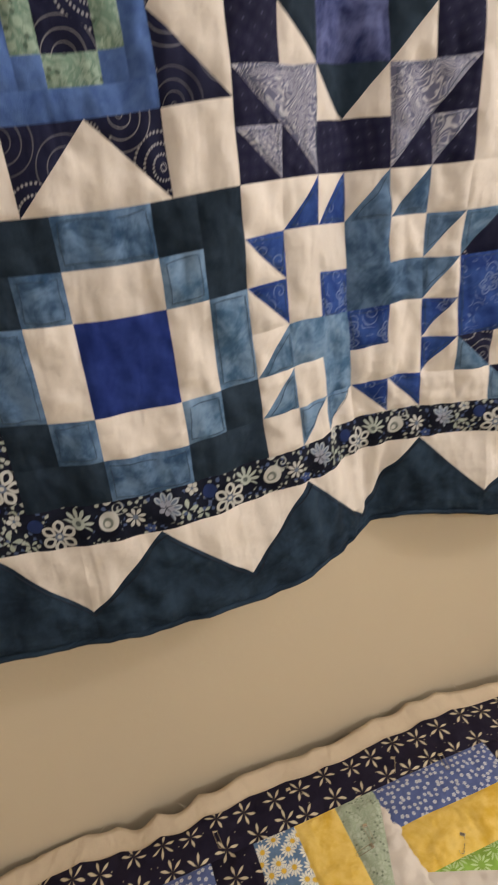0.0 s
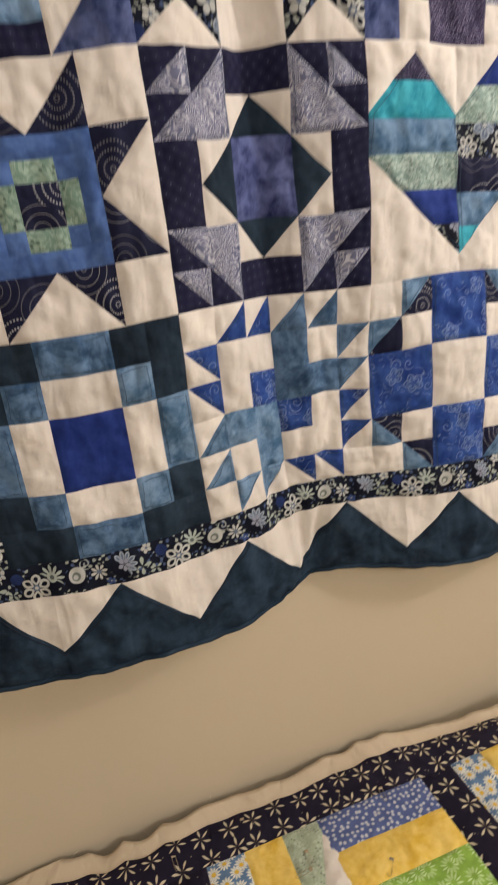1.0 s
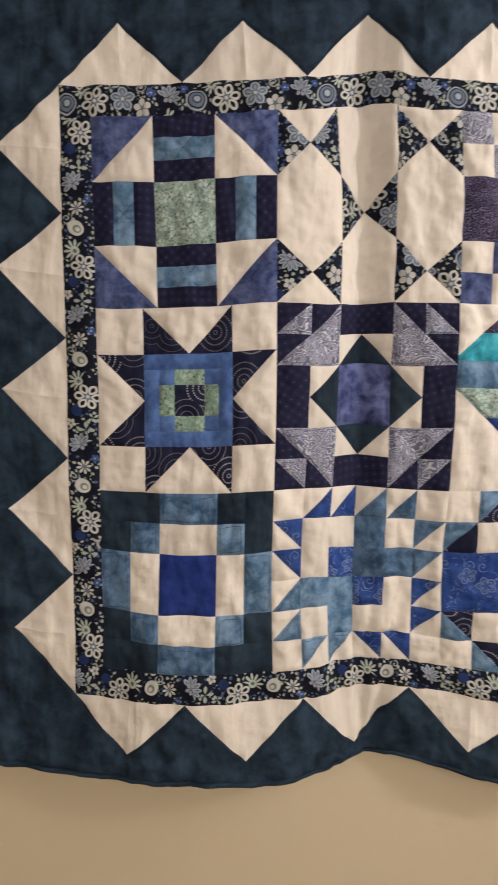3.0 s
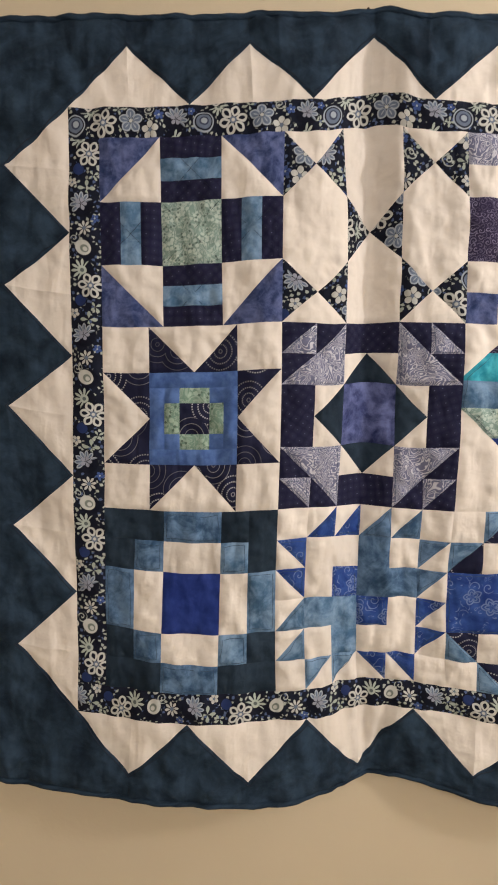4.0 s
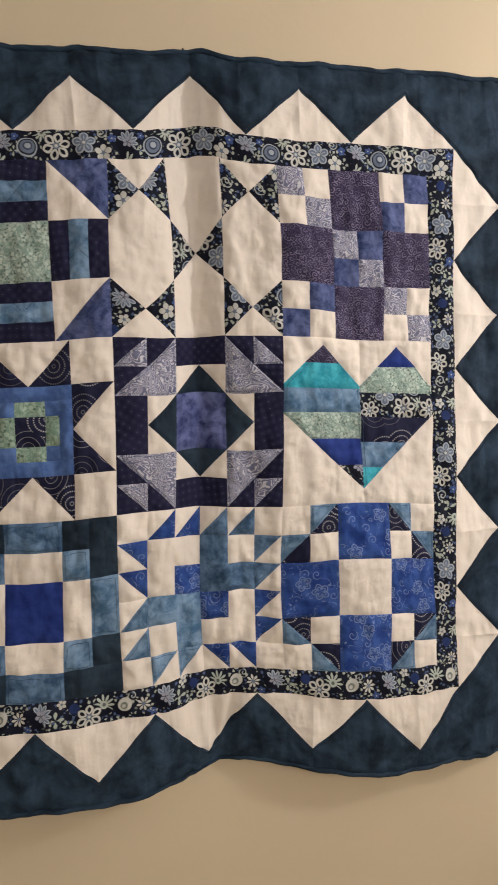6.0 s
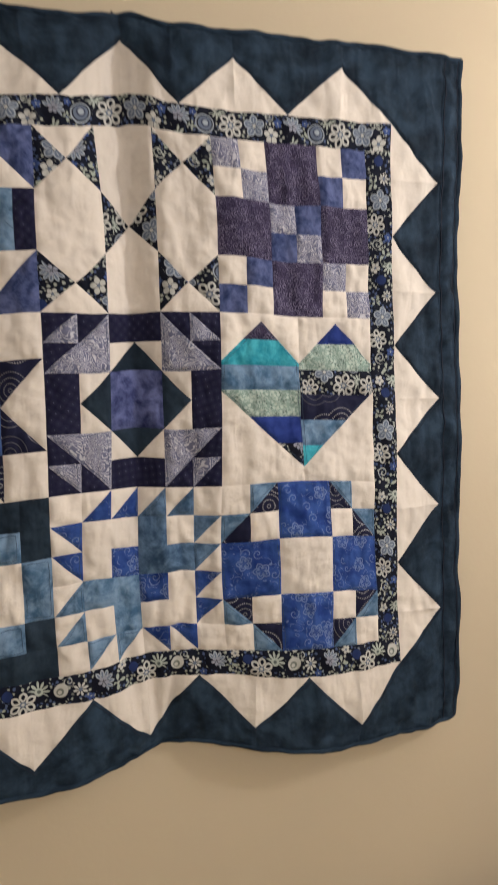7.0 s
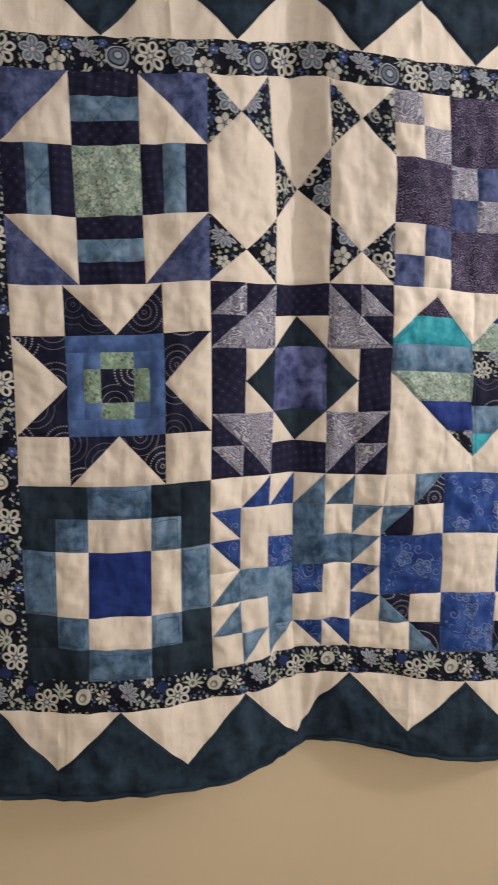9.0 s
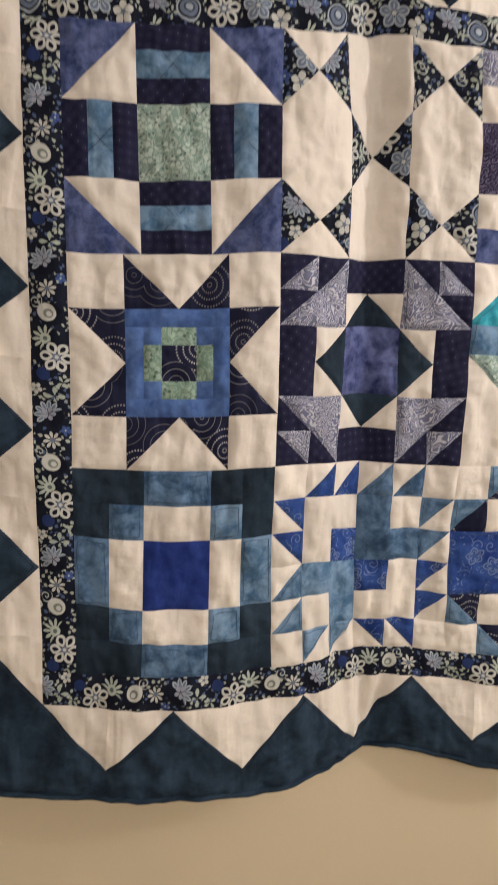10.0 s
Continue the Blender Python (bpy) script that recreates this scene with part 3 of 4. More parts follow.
def pucker(d, along, seed):
    """Short gathers that run off a seam, in metres."""
    gather = noise.noise(Vector((along * 1.7, d * 0.25, seed))) + 0.7 * noise.noise(Vector((along * 4.4, d * 0.5, seed + 4.0)))
    return 0.0042 * gather * math.exp(-d / 0.6) * min(1.0, d / 0.1)


def sheet(poly, surf, puff=0.0034, base=0.0, grid=0.25, gap=0.03, turn=0.0, cut=None):
    """A piece of cloth with a straight-sided outline, padded between its seams and laid on surf. cut: where it lies in its print's repeat."""
    bm = bmesh.new()
    layer = bm.loops.layers.uv.new("UVMap")
    area = sum(a[0] * b[1] - b[0] * a[1] for a, b in zip(poly, poly[1:] + poly[:1]))
    poly = list(poly) if area > 0 else list(poly)[::-1]
    face = bm.faces.new([bm.verts.new((x, y, 0)) for x, y in poly])
    if gap:
        bmesh.ops.inset_region(bm, faces=[face], thickness=gap, use_even_offset=True)
        bmesh.ops.delete(bm, geom=[f for f in bm.faces if f is not face], context="FACES")
    if puff:
        bmesh.ops.inset_region(bm, faces=[face], thickness=0.09, use_even_offset=True)
    bmesh.ops.triangulate(bm, faces=[f for f in bm.faces if len(f.verts) > 4])
    xs, ys = [p[0] for p in poly], [p[1] for p in poly]
    for axis, low, high in ((0, min(xs), max(xs)), (1, min(ys), max(ys))):
        k = math.floor(low / grid) + 1
        while k * grid < high - 1e-6:
            if k * grid > low + 1e-6:
                co, no = [0, 0, 0], [0, 0, 0]
                co[axis], no[axis] = k * grid, 1
                bmesh.ops.bisect_plane(bm, geom=bm.verts[:] + bm.edges[:] + bm.faces[:], plane_co=co, plane_no=no, dist=1e-5)
            k += 1
    c, s = math.cos(turn), math.sin(turn)
    for f in bm.faces:
        f.smooth = True
        for l in f.loops:
            x, y = l.vert.co.x, l.vert.co.y
            l[layer].uv = cut(x, y) if cut else (c * x - s * y, s * x + c * y)
    seed = 0.37 * poly[0][0] + 0.73 * poly[0][1]
    for v in bm.verts:
        x, y = v.co.x, v.co.y
        h = base
        if puff:
            d, along = nearest_edge((x, y), poly)
            d = max(0.0, d - gap)
            tuck = 1.0 + 0.9 * noise.noise(Vector((x * 0.9, y * 0.9, 7.7))) + 0.7 * noise.noise(Vector((x * 2.1, y * 2.1, 1.9)))
            h += puff * max(0.15, tuck) * (1 - math.exp(-d / 0.2)) + pucker(d, along, seed)
        v.co = surf(x, y, h)
    return bm


def rect(x0, y0, x1, y1):
    return [(x0, y0), (x1, y0), (x1, y1), (x0, y1)]


def half(x, y, s, corner):
    """The triangle that holds one corner (tl, tr, bl, br) of a square."""
    c = {"bl": (x, y), "br": (x + s, y), "tr": (x + s, y + s), "tl": (x, y + s)}
    order = ["bl", "br", "tr", "tl"]
    i = order.index(corner)
    return [c[order[i - 1]], c[corner], c[order[(i + 1) % 4]]]


OTHER = {"tl": "br", "br": "tl", "tr": "bl", "bl": "tr"}


def split(x, y, s, corner, a, b):
    return [(half(x, y, s, corner), a), (half(x, y, s, OTHER[corner]), b)]


def clip(poly, y0, y1):
    """The part of a convex outline between two heights."""
    for level, sign in ((y0, 1), (y1, -1)):
        out = []
        for a, b in zip(poly, poly[1:] + poly[:1]):
            da, db = sign * (a[1] - level), sign * (b[1] - level)
            if da >= 0:
                out.append(a)
            if da * db < 0:
                s = da / (da - db)
                out.append((a[0] + s * (b[0] - a[0]), level))
        poly = out
    return poly


def cross_block():
    p = []
    for x, y, k in ((0, 8, "tl"), (8, 8, "tr"), (0, 0, "bl"), (8, 0, "br")):
        p += split(x, y, 4, k, PURPLE, CREAM)
    for i, m in enumerate((NAVYDOT, SKY, NAVYDOT)):
        a, b = i * 4 / 3, (i + 1) * 4 / 3
        p += [(rect(4, 8 + a, 8, 8 + b), m), (rect(4, a, 8, b), m), (rect(a, 4, b, 8), m), (rect(8 + a, 4, 8 + b, 8), m)]
    return p + [(rect(4, 4, 8, 8), SAGE)]


def star_block():
    p = [(rect(x, y, x + 3, y + 3), CREAM) for x in (0, 9) for y in (0, 9)]
    c = (6, 6)
    for k in range(4):
        def r(x, y):
            for _ in range(k):
                x, y = c[0] - (y - c[1]), c[1] + (x - c[0])
            return (x, y)
        p += [([r(3, 12), r(6, 9), r(9, 12)], CREAM), ([r(3, 12), r(3, 9), r(6, 9)], RINGS), ([r(9, 12), r(9, 9), r(6, 9)], RINGS)]
        p += [([r(5, 7), r(5, 8), r(7, 8), r(7, 7)], GREEN), ([r(4, 7), r(4, 8), r(5, 8), r(5, 7)], BLUE)]
    p += [(rect(3, 8, 9, 9), BLUE), (rect(3, 3, 9, 4), BLUE), (rect(3, 4, 4, 8), BLUE), (rect(8, 4, 9, 8), BLUE)]
    return p + [(rect(5, 5, 7, 7), RINGS)]


def corner_block():
    p = [(rect(4, 4, 8, 8), ROYAL)]
    for x0, y0, x1, y1 in ((4, 8, 8, 10), (4, 2, 8, 4), (2, 4, 4, 8), (8, 4, 10, 8)):
        p.append((rect(x0, y0, x1, y1), CREAM))
    for x0, y0, x1, y1, m in ((4, 10, 8, 12, STEEL), (4, 0, 8, 2, STEEL), (0, 4, 2, 8, STEEL), (10, 4, 12, 8, SKY), (2, 8, 4, 10, STEEL),
                              (8, 8, 10, 10, SKY), (2, 2, 4, 4, STEEL), (8, 2, 10, 4, SKY)):
        p.append((rect(x0, y0, x1, y1), m))
    for r in ((0, 10, 4, 12), (0, 8, 2, 10), (8, 10, 10, 12), (10, 8, 12, 12), (0, 2, 2, 4), (0, 0, 4, 2), (10, 2, 12, 4), (8, 0, 12, 2)):
        p.append((rect(*r), TEALB))
    return p


def hourglass_block():
    p = []
    for x in (0, 8):
        p += [([(x, 12), (x + 2, 10), (x + 4, 12)], CREAM), ([(x, 0), (x + 4, 0), (x + 2, 2)], CREAM)]
        p += [([(x, 12), (x, 8), (x + 2, 10)], PRINT), ([(x + 4, 12), (x + 2, 10), (x + 4, 8)], PRINT)]
        p += [([(x, 4), (x, 0), (x + 2, 2)], PRINT), ([(x + 4, 4), (x + 2, 2), (x + 4, 0)], PRINT)]
        p.append(([(x + 2, 10), (x, 8), (x, 4), (x + 2, 2), (x + 4, 4), (x + 4, 8)], CREAM))
    p += [([(4, 12), (4, 8), (6, 6), (8, 8), (8, 12)], CREAM), ([(4, 0), (8, 0), (8, 4), (6, 6), (4, 4)], CREAM)]
    return p + [([(4, 8), (4, 4), (6, 6)], PRINT), ([(8, 8), (6, 6), (8, 4)], PRINT)]


def chain_block():
    p = [(rect(4, 8, 8, 12), PLUM), (rect(4, 0, 8, 4), PLUM), (rect(0, 4, 4, 8), PLUM), (rect(8, 4, 12, 8), PLUM)]
    for x, y, a, b in ((0, 8, LAV, CREAM), (8, 8, CREAM, PURPLE), (0, 0, CREAM, PURPLE), (8, 0, LAV, CREAM), (4, 4, LAV, PURPLE)):
        p += [(rect(x, y + 2, x + 2, y + 4), a), (rect(x + 2, y, x + 4, y + 2), a), (rect(x + 2, y + 2, x + 4, y + 4), b), (rect(x, y, x + 2, y + 2), b)]
    return p


def diamond_block():
    p = []
    for mx in (False, True):
        for my in (False, True):
            def r(x, y):
                return (12 - x if mx else x, 12 - y if my else y)
            p += [([r(0, 8), r(4, 12), r(4, 8)], LAV), ([r(0, 10), r(2, 10), r(2, 12)], LAV)]
            p += [([r(0, 10), r(0, 12), r(2, 12)], NAVYDOT), ([r(2, 10), r(2, 12), r(4, 12)], NAVYDOT), ([r(0, 8), r(0, 10), r(2, 10)], NAVYDOT)]
            p += [([r(4, 10), r(6, 10), r(4, 8)], CREAM), ([r(2, 8), r(4, 8), r(2, 6)], CREAM)]
    p += [(rect(4, 10, 8, 12), NAVYDOT), (rect(4, 0, 8, 2), NAVYDOT), (rect(0, 4, 2, 8), NAVYDOT), (rect(10, 4, 12, 8), NAVYDOT)]
    p += [([(4, 8), (6, 10), (8, 8)], TEALB), ([(4, 4), (8, 4), (6, 2)], TEALB), ([(2, 6), (4, 8), (4, 4)], TEALB), ([(10, 6), (8, 4), (8, 8)], TEALB)]
    return p + [(rect(4, 4, 8, 8), DUSK)]


HEART_LEFT = [(3, 11.45), (0, 8.6), (0, 6.45), (6.1, 1.0), (6.0, 8.5)]
HEART_RIGHT = [(9, 11.55), (6.0, 8.5), (6.1, 1.0), (12, 6.5), (12, 8.6)]


def heart_block():
    p = [([(0, 12), (0, 8.6), (3, 11.45), (6, 8.5), (6, 12)], CREAM), ([(12, 12), (12, 8.6), (9, 11.55), (6, 8.5), (6, 12)], CREAM)]
    p += [([(0, 6.45), (6.1, 1.0), (6.1, 0), (0, 0)], CREAM), ([(12, 6.5), (6.1, 1.0), (6.1, 0), (12, 0)], CREAM)]
    for out, cuts, mats in ((HEART_LEFT, (12, 10.15, 8.3, 6.55, 4.65, 2.75, 0), (PLUM, TURQ, SKY, SAGE, ROYAL, PRINT)),
                            (HEART_RIGHT, (12, 10.0, 8.05, 6.25, 4.4, 2.55, 0), (ROYAL, SAGE, PRINT, RINGS, SKY, TURQ))):
        for top, low, m in zip(cuts, cuts[1:], mats):
            p.append((clip(out, low, top), m))
    return p


def paw_block():
    p = []
    for x, y, m in ((0, 10, CREAM), (10, 10, CREAM), (0, 0, CREAM), (10, 0, CREAM), (8, 8, CREAM), (2, 2, CREAM), (4, 6, ROYALF), (6, 4, ROYALF)):
        p.append((rect(x, y, x + 2, y + 2), m))
    for x, y, k in ((2, 10, "br"), (4, 10, "br"), (0, 8, "tr"), (0, 6, "tr"), (10, 4, "tl"), (10, 2, "tl"), (6, 0, "tr"), (8, 0, "tr")):
        p += split(x, y, 2, k, ROYALF, CREAM)
    for x, y, k in ((6, 10, "br"), (8, 10, "br"), (10, 8, "tl"), (10, 6, "tl"), (0, 4, "br"), (0, 2, "br"), (2, 0, "tl"), (4, 0, "tl")):
        p += split(x, y, 2, k, STEEL if x > 5 else SKY, CREAM)
    p += [([(2, 10), (2, 6), (4, 6), (4, 8), (6, 8), (6, 10)], CREAM), ([(10, 2), (10, 6), (8, 6), (8, 4), (6, 4), (6, 2)], CREAM)]
    return p + [([(6, 10), (6, 6), (10, 6), (10, 8), (8, 8), (8, 10)], STEEL), ([(6, 2), (6, 6), (2, 6), (2, 4), (4, 4), (4, 2)], SKY)]


def dish_block():
    p = [(rect(4, 4, 8, 8), CREAM), (rect(4, 8, 8, 12), ROYALF), (rect(4, 0, 8, 4), ROYALF), (rect(0, 4, 4, 8), ROYALF), (rect(8, 4, 12, 8), ROYALF)]
    for x, y in ((0, 10), (2, 8), (10, 10), (8, 8), (0, 0), (2, 2), (10, 0), (8, 2)):
        p.append((rect(x, y, x + 2, y + 2), CREAM))
    for x, y, k in ((2, 10, "tl"), (0, 8, "tl"), (8, 10, "tr"), (10, 8, "tr"), (0, 2, "bl"), (2, 0, "bl"), (10, 2, "br"), (8, 0, "br")):
        p += split(x, y, 2, k, SKY, RINGS)
    return p


# ---- the wall quilt ----
TOP, LOW, LEFT, RIGHT = 44.05, -8.1, -8.15, 43.85
quilt = tagged(new("wall_quilt"), "blue, navy and cream patchwork sampler quilt hung on the wall", "quilt")


def slab(x0, y0, x1, y1, surf, front, back, grid):
    """A padded layer: front and back faces with closed sides."""
    nx, ny = round((x1 - x0) / grid), round((y1 - y0) / grid)
    bm = bmesh.new()
    layer = bm.loops.layers.uv.new("UVMap")
    at = lambda i, j: (x0 + (x1 - x0) * i / nx, y0 + (y1 - y0) * j / ny)
    rows = [[[bm.verts.new(surf(*at(i, j), h)) for j in range(ny + 1)] for i in range(nx + 1)] for h in (front, back)]
    for side, flip in ((0, False), (1, True)):
        g = rows[side]
        for i in range(nx):
            for j in range(ny):
                vs = [g[i][j], g[i + 1][j], g[i + 1][j + 1], g[i][j + 1]]
                uvs = [at(i, j), at(i + 1, j), at(i + 1, j + 1), at(i, j + 1)]
                f = bm.faces.new(vs[::-1] if flip else vs)
                f.smooth = True
                for l, w in zip(f.loops, uvs[::-1] if flip else uvs):
                    l[layer].uv = w
    f, b = rows
    for i in range(nx):
        bm.faces.new([f[i][0], b[i][0], b[i + 1][0], f[i + 1][0]])
        bm.faces.new([f[i + 1][ny], b[i + 1][ny], b[i][ny], f[i][ny]])
    for j in range(ny):
        bm.faces.new([f[0][j + 1], b[0][j + 1], b[0][j], f[0][j]])
        bm.faces.new([f[nx][j], b[nx][j], b[nx][j + 1], f[nx][j + 1]])
    return bm


def roll(a, b, surf, wide, thick, grid=0.5):
    """A folded edge strip from a to b, a flattened tube along the cloth's edge."""
    n = max(2, round(math.dist(a, b) / grid))
    dx, dy = (b[0] - a[0]) / math.dist(a, b), (b[1] - a[1]) / math.dist(a, b)
    bm = bmesh.new()
    layer = bm.loops.layers.uv.new("UVMap")
    rings = []
    for k in range(n + 1):
        s = k / n
        x, y = a[0] + s * (b[0] - a[0]), a[1] + s * (b[1] - a[1])
        ring = []
        for q in range(10):
            w = 2 * math.pi * q / 10
            o = wide * math.cos(w)
            ring.append((bm.verts.new(surf(x - dy * o, y + dx * o, thick * math.sin(w))), (x - dy * o + 0.3 * q, y + dx * o)))
        rings.append(ring)
    for r0, r1 in zip(rings, rings[1:]):
        for q in range(10):
            c = [r0[q], r1[q], r1[(q + 1) % 10], r0[(q + 1) % 10]]
            f = bm.faces.new([v for v, _ in c])
            f.smooth = True
            for l, (_, w) in zip(f.loops, c):
                l[layer].uv = w
    bm.faces.new([v for v, _ in rings[0]])
    bm.faces.new([v for v, _ in rings[-1]][::-1])
    bmesh.ops.recalc_face_normals(bm, faces=bm.faces[:])
    return bm


part("backing", slab(LEFT, LOW, RIGHT, TOP, hung, -0.005, -0.0085, 0.3), BACKING, quilt, "padded batting and dark cotton backing")
for a, b in (((LEFT, LOW), (RIGHT, LOW)), ((RIGHT, LOW), (RIGHT, TOP)), ((RIGHT, TOP), (LEFT, TOP)), ((LEFT, TOP), (LEFT, LOW))):
    part("binding", roll(a, b, hung, 0.22, 0.0045), TEAL, quilt, "ink-blue folded edge binding")

# inner frame of flowered print
for poly, cut in ((rect(-2, 36, 38, 38), lambda x, y: (x - 8.75, y - 36)), (rect(-2, -2, 38, 0), lambda x, y: (x - 10.6, y + 4)),
                  (rect(-2, 0, 0, 36), lambda x, y: (y - 27.6, 2 - x)), (rect(36, 0, 38, 36), lambda x, y: (24.1 - y, x - 32))):
    part("border_strip", sheet(poly, hung, cut=cut), PRINT, quilt, "dark strip printed with pale flowers")

# sawtooth border: each tooth is two cream halves, the gaps are ink blue
for side in range(4):
    def r(x, y):
        for _ in range(side):
            x, y = 18 - (y - 18), 18 + (x - 18)
        return (x, y)

    def outer(x, depth):
        """A place on the quilt's rim above x, by side."""
        return {0: (x, TOP - 0.1), 1: (LEFT + 0.1, x), 2: (36 - x, LOW + 0.1), 3: (42.35, 36 - x)}[side]
    for k in range(5):
        x = -2 + 8 * k
        part("tooth_half", sheet([r(x, 38), r(x + 4, 38), r(x + 4, 42)], hung, puff=0.0012, gap=0.004), CREAM, quilt)
        part("tooth_half", sheet([r(x + 4, 38), r(x + 8, 38), r(x + 4, 42)], hung, puff=0.0012, gap=0.004), CREAM, quilt)
        if k < 4:
            part("border_patch", sheet([r(x + 4, 42), r(x + 8, 38), r(x + 12, 42), outer(x + 12, 0) if side != 1 else (LEFT + 0.1, x + 12),
                                        outer(x + 4, 0) if side != 1 else (LEFT + 0.1, x + 4)], hung), TEAL, quilt)
for cx, cy in ((0, 1), (1, 1), (0, 0), (1, 0)):
    fx, fy = (lambda x: 36 - x if cx else x), (lambda y: y if cy else 36 - y)
    ox, oy = (42.35 if cx else LEFT + 0.1), (TOP - 0.1 if cy else LOW + 0.1)
    part("border_patch", sheet([(fx(-2), fy(38)), (fx(2), fy(42)), (fx(2), oy), (ox, oy), (ox, fy(34)), (fx(-6), fy(34))], hung), TEAL, quilt)

part("border_strip", sheet(rect(42.35, LOW + 0.1, RIGHT - 0.1, TOP - 0.1), hung, puff=0.006, gap=0.1), TEAL, quilt, "narrow ink-blue outer strip")

BLOCKS = [(0, 24, cross_block), (12, 24, hourglass_block), (24, 24, chain_block), (0, 12, star_block), (12, 12, diamond_block),
          (24, 12, heart_block), (0, 0, corner_block), (12, 0, paw_block), (24, 0, dish_block)]
for bx, by, make in BLOCKS:
    # dark sheet under the patches, painting shade into the gaps between them
    ground = part("patchwork_block", sheet(rect(bx, by, bx + 12, by + 12), hung, puff=0, base=-0.0022, gap=0), SEAM_SHADE, quilt, "pieced square of cotton patches over a dark sheet for seam shade")
    for i, (poly, m) in enumerate(make()):
        part("patch", sheet([(x + bx, y + by) for x, y in poly], hung, grid=0.2, turn=0.7 * i), m, ground)

def thread(points, thick=0.00035):
    """A thin run of thread or wire through points."""
    bm = bmesh.new()
    rings = []
    for i, p in enumerate(points):
        d = (points[min(i + 1, len(points) - 1)] - points[max(i - 1, 0)]).normalized()
        a = d.orthogonal().normalized()
        b = d.cross(a)
        rings.append([bm.verts.new(p + thick * (math.cos(w) * a + math.sin(w) * b)) for w in (0, 1.5708, 3.1416, 4.7124)])
    for r0, r1 in zip(rings, rings[1:]):
        for q in range(4):
            bm.faces.new([r0[q], r1[q], r1[(q + 1) % 4], r0[(q + 1) % 4]])
    return bm


THREAD = plain("quilting_thread", (0.02, 0.025, 0.04))
for cx, cy in ((4, 8), (4, 4), (4, 0), (0, 4), (8, 4)):
    for flip in (0, 1):
        run = [hung(cx + 0.15 + 3.7 * k / 12, 24 + cy + (3.85 - 3.7 * k / 12 if flip else 0.15 + 3.7 * k / 12), 0.0027) for k in range(13)]
        part("stitch_line", thread(run), THREAD, quilt, "thin dark thread of quilting stitches and drawn seam lines")

TOPSTITCH = plain("slate_topstitching", (0.045, 0.075, 0.12))


def wander(u, v, h=0.0036):
    """A place on the quilt, a little off the straight line."""
    s = noise.noise(Vector((u * 0.9, v * 0.9, 4.4))) * 0.14
    return hung(u + bx + s, v + by - s, h)


bx, by = 0, 0
# topstitching inside the blue patches of the corner block
for x0, y0, x1, y1 in ((4, 10, 8, 12), (4, 0, 8, 2), (0, 4, 2, 8), (10, 4, 12, 8), (2, 8, 4, 10), (8, 8, 10, 10), (2, 2, 4, 4), (8, 2, 10, 4)):
    q = 0.22
    ring = [(x0 + q, y0 + q), (x1 - q, y0 + q), (x1 - q, y1 - q), (x0 + q, y1 - q), (x0 + q, y0 + q)]
    run = [wander(a[0] + (e[0] - a[0]) * k / 8, a[1] + (e[1] - a[1]) * k / 8) for a, e in zip(ring, ring[1:]) for k in range(8)]
    part("stitch_line", thread(run + run[:1], 0.0005), TOPSTITCH, quilt, "thin dark thread of quilting stitches and drawn seam lines")



def inset(poly, q):
    """A convex outline drawn in by q inches."""
    if sum(a[0] * b[1] - b[0] * a[1] for a, b in zip(poly, poly[1:] + poly[:1])) < 0:
        poly = poly[::-1]
    lines = []
    for a, b in zip(poly, poly[1:] + poly[:1]):
        long = math.dist(a, b)
        nx, ny = -(b[1] - a[1]) / long, (b[0] - a[0]) / long
        lines.append((nx, ny, nx * a[0] + ny * a[1] + q))
    out = []
    for (a, b, c), (d, e, f) in zip(lines[-1:] + lines[:-1], lines):
        det = a * e - b * d
        out.append(((c * e - b * f) / det, (a * f - c * d) / det))
    return out


# outline quilting inside patches of the other blocks
for bx, by, make in BLOCKS:
    if make not in (paw_block, diamond_block, dish_block, heart_block):
        continue
    outlines = [poly for poly, m in make() if m in (STEEL, SKY, LAV, ROYALF) and len(poly) < 6]
    for poly in [HEART_LEFT, HEART_RIGHT] if make is heart_block else outlines:
        ring = inset(poly, 0.15)
        ring.append(ring[0])
        run = [wander(a[0] + (e[0] - a[0]) * k / 8, a[1] + (e[1] - a[1]) * k / 8) for a, e in zip(ring, ring[1:]) for k in range(8)]
        part("stitch_line", thread(run + run[:1], 0.0004), TOPSTITCH, quilt, "thin dark thread of quilting stitches and drawn seam lines")

bx, by = 0, 0
# quilting in the ditch along the border's teeth, then dark lines by the outer strip
for side in range(4):
    def r(x, y):
        for _ in range(side):
            x, y = 18 - (y - 18), 18 + (x - 18)
        return (x, y)
    for k in range(5):
        x = -2 + 8 * k
        for a, e in ((r(x - 0.1, 38.12), r(x + 4, 42.2)), (r(x + 4, 42.2), r(x + 8.1, 38.12))):
            run = [wander(a[0] + (e[0] - a[0]) * i / 24, a[1] + (e[1] - a[1]) * i / 24, 0.0034) for i in range(25)]
            part("stitch_line", thread(run, 0.0007), THREAD, quilt, "thin dark thread of quilting stitches and drawn seam lines")
# dark threads draw the shade of the outer strip's seam and fold
for u, h in ((42.35, 0.0036), (43.5, 0.0065)):
    run = [wander(u, LOW + 0.3 + (TOP - LOW - 0.6) * i / 90, h) for i in range(91)]
    part("stitch_line", thread(run, 0.0011), THREAD, quilt, "thin dark thread of quilting stitches and drawn seam lines")

# nail that carries the quilt at its top edge
nail = tagged(new("wall_nail"), "small dark nail head above the quilt's top edge", "nail")
nail.location = hung(17.5, 44.3)
bm = bmesh.new()
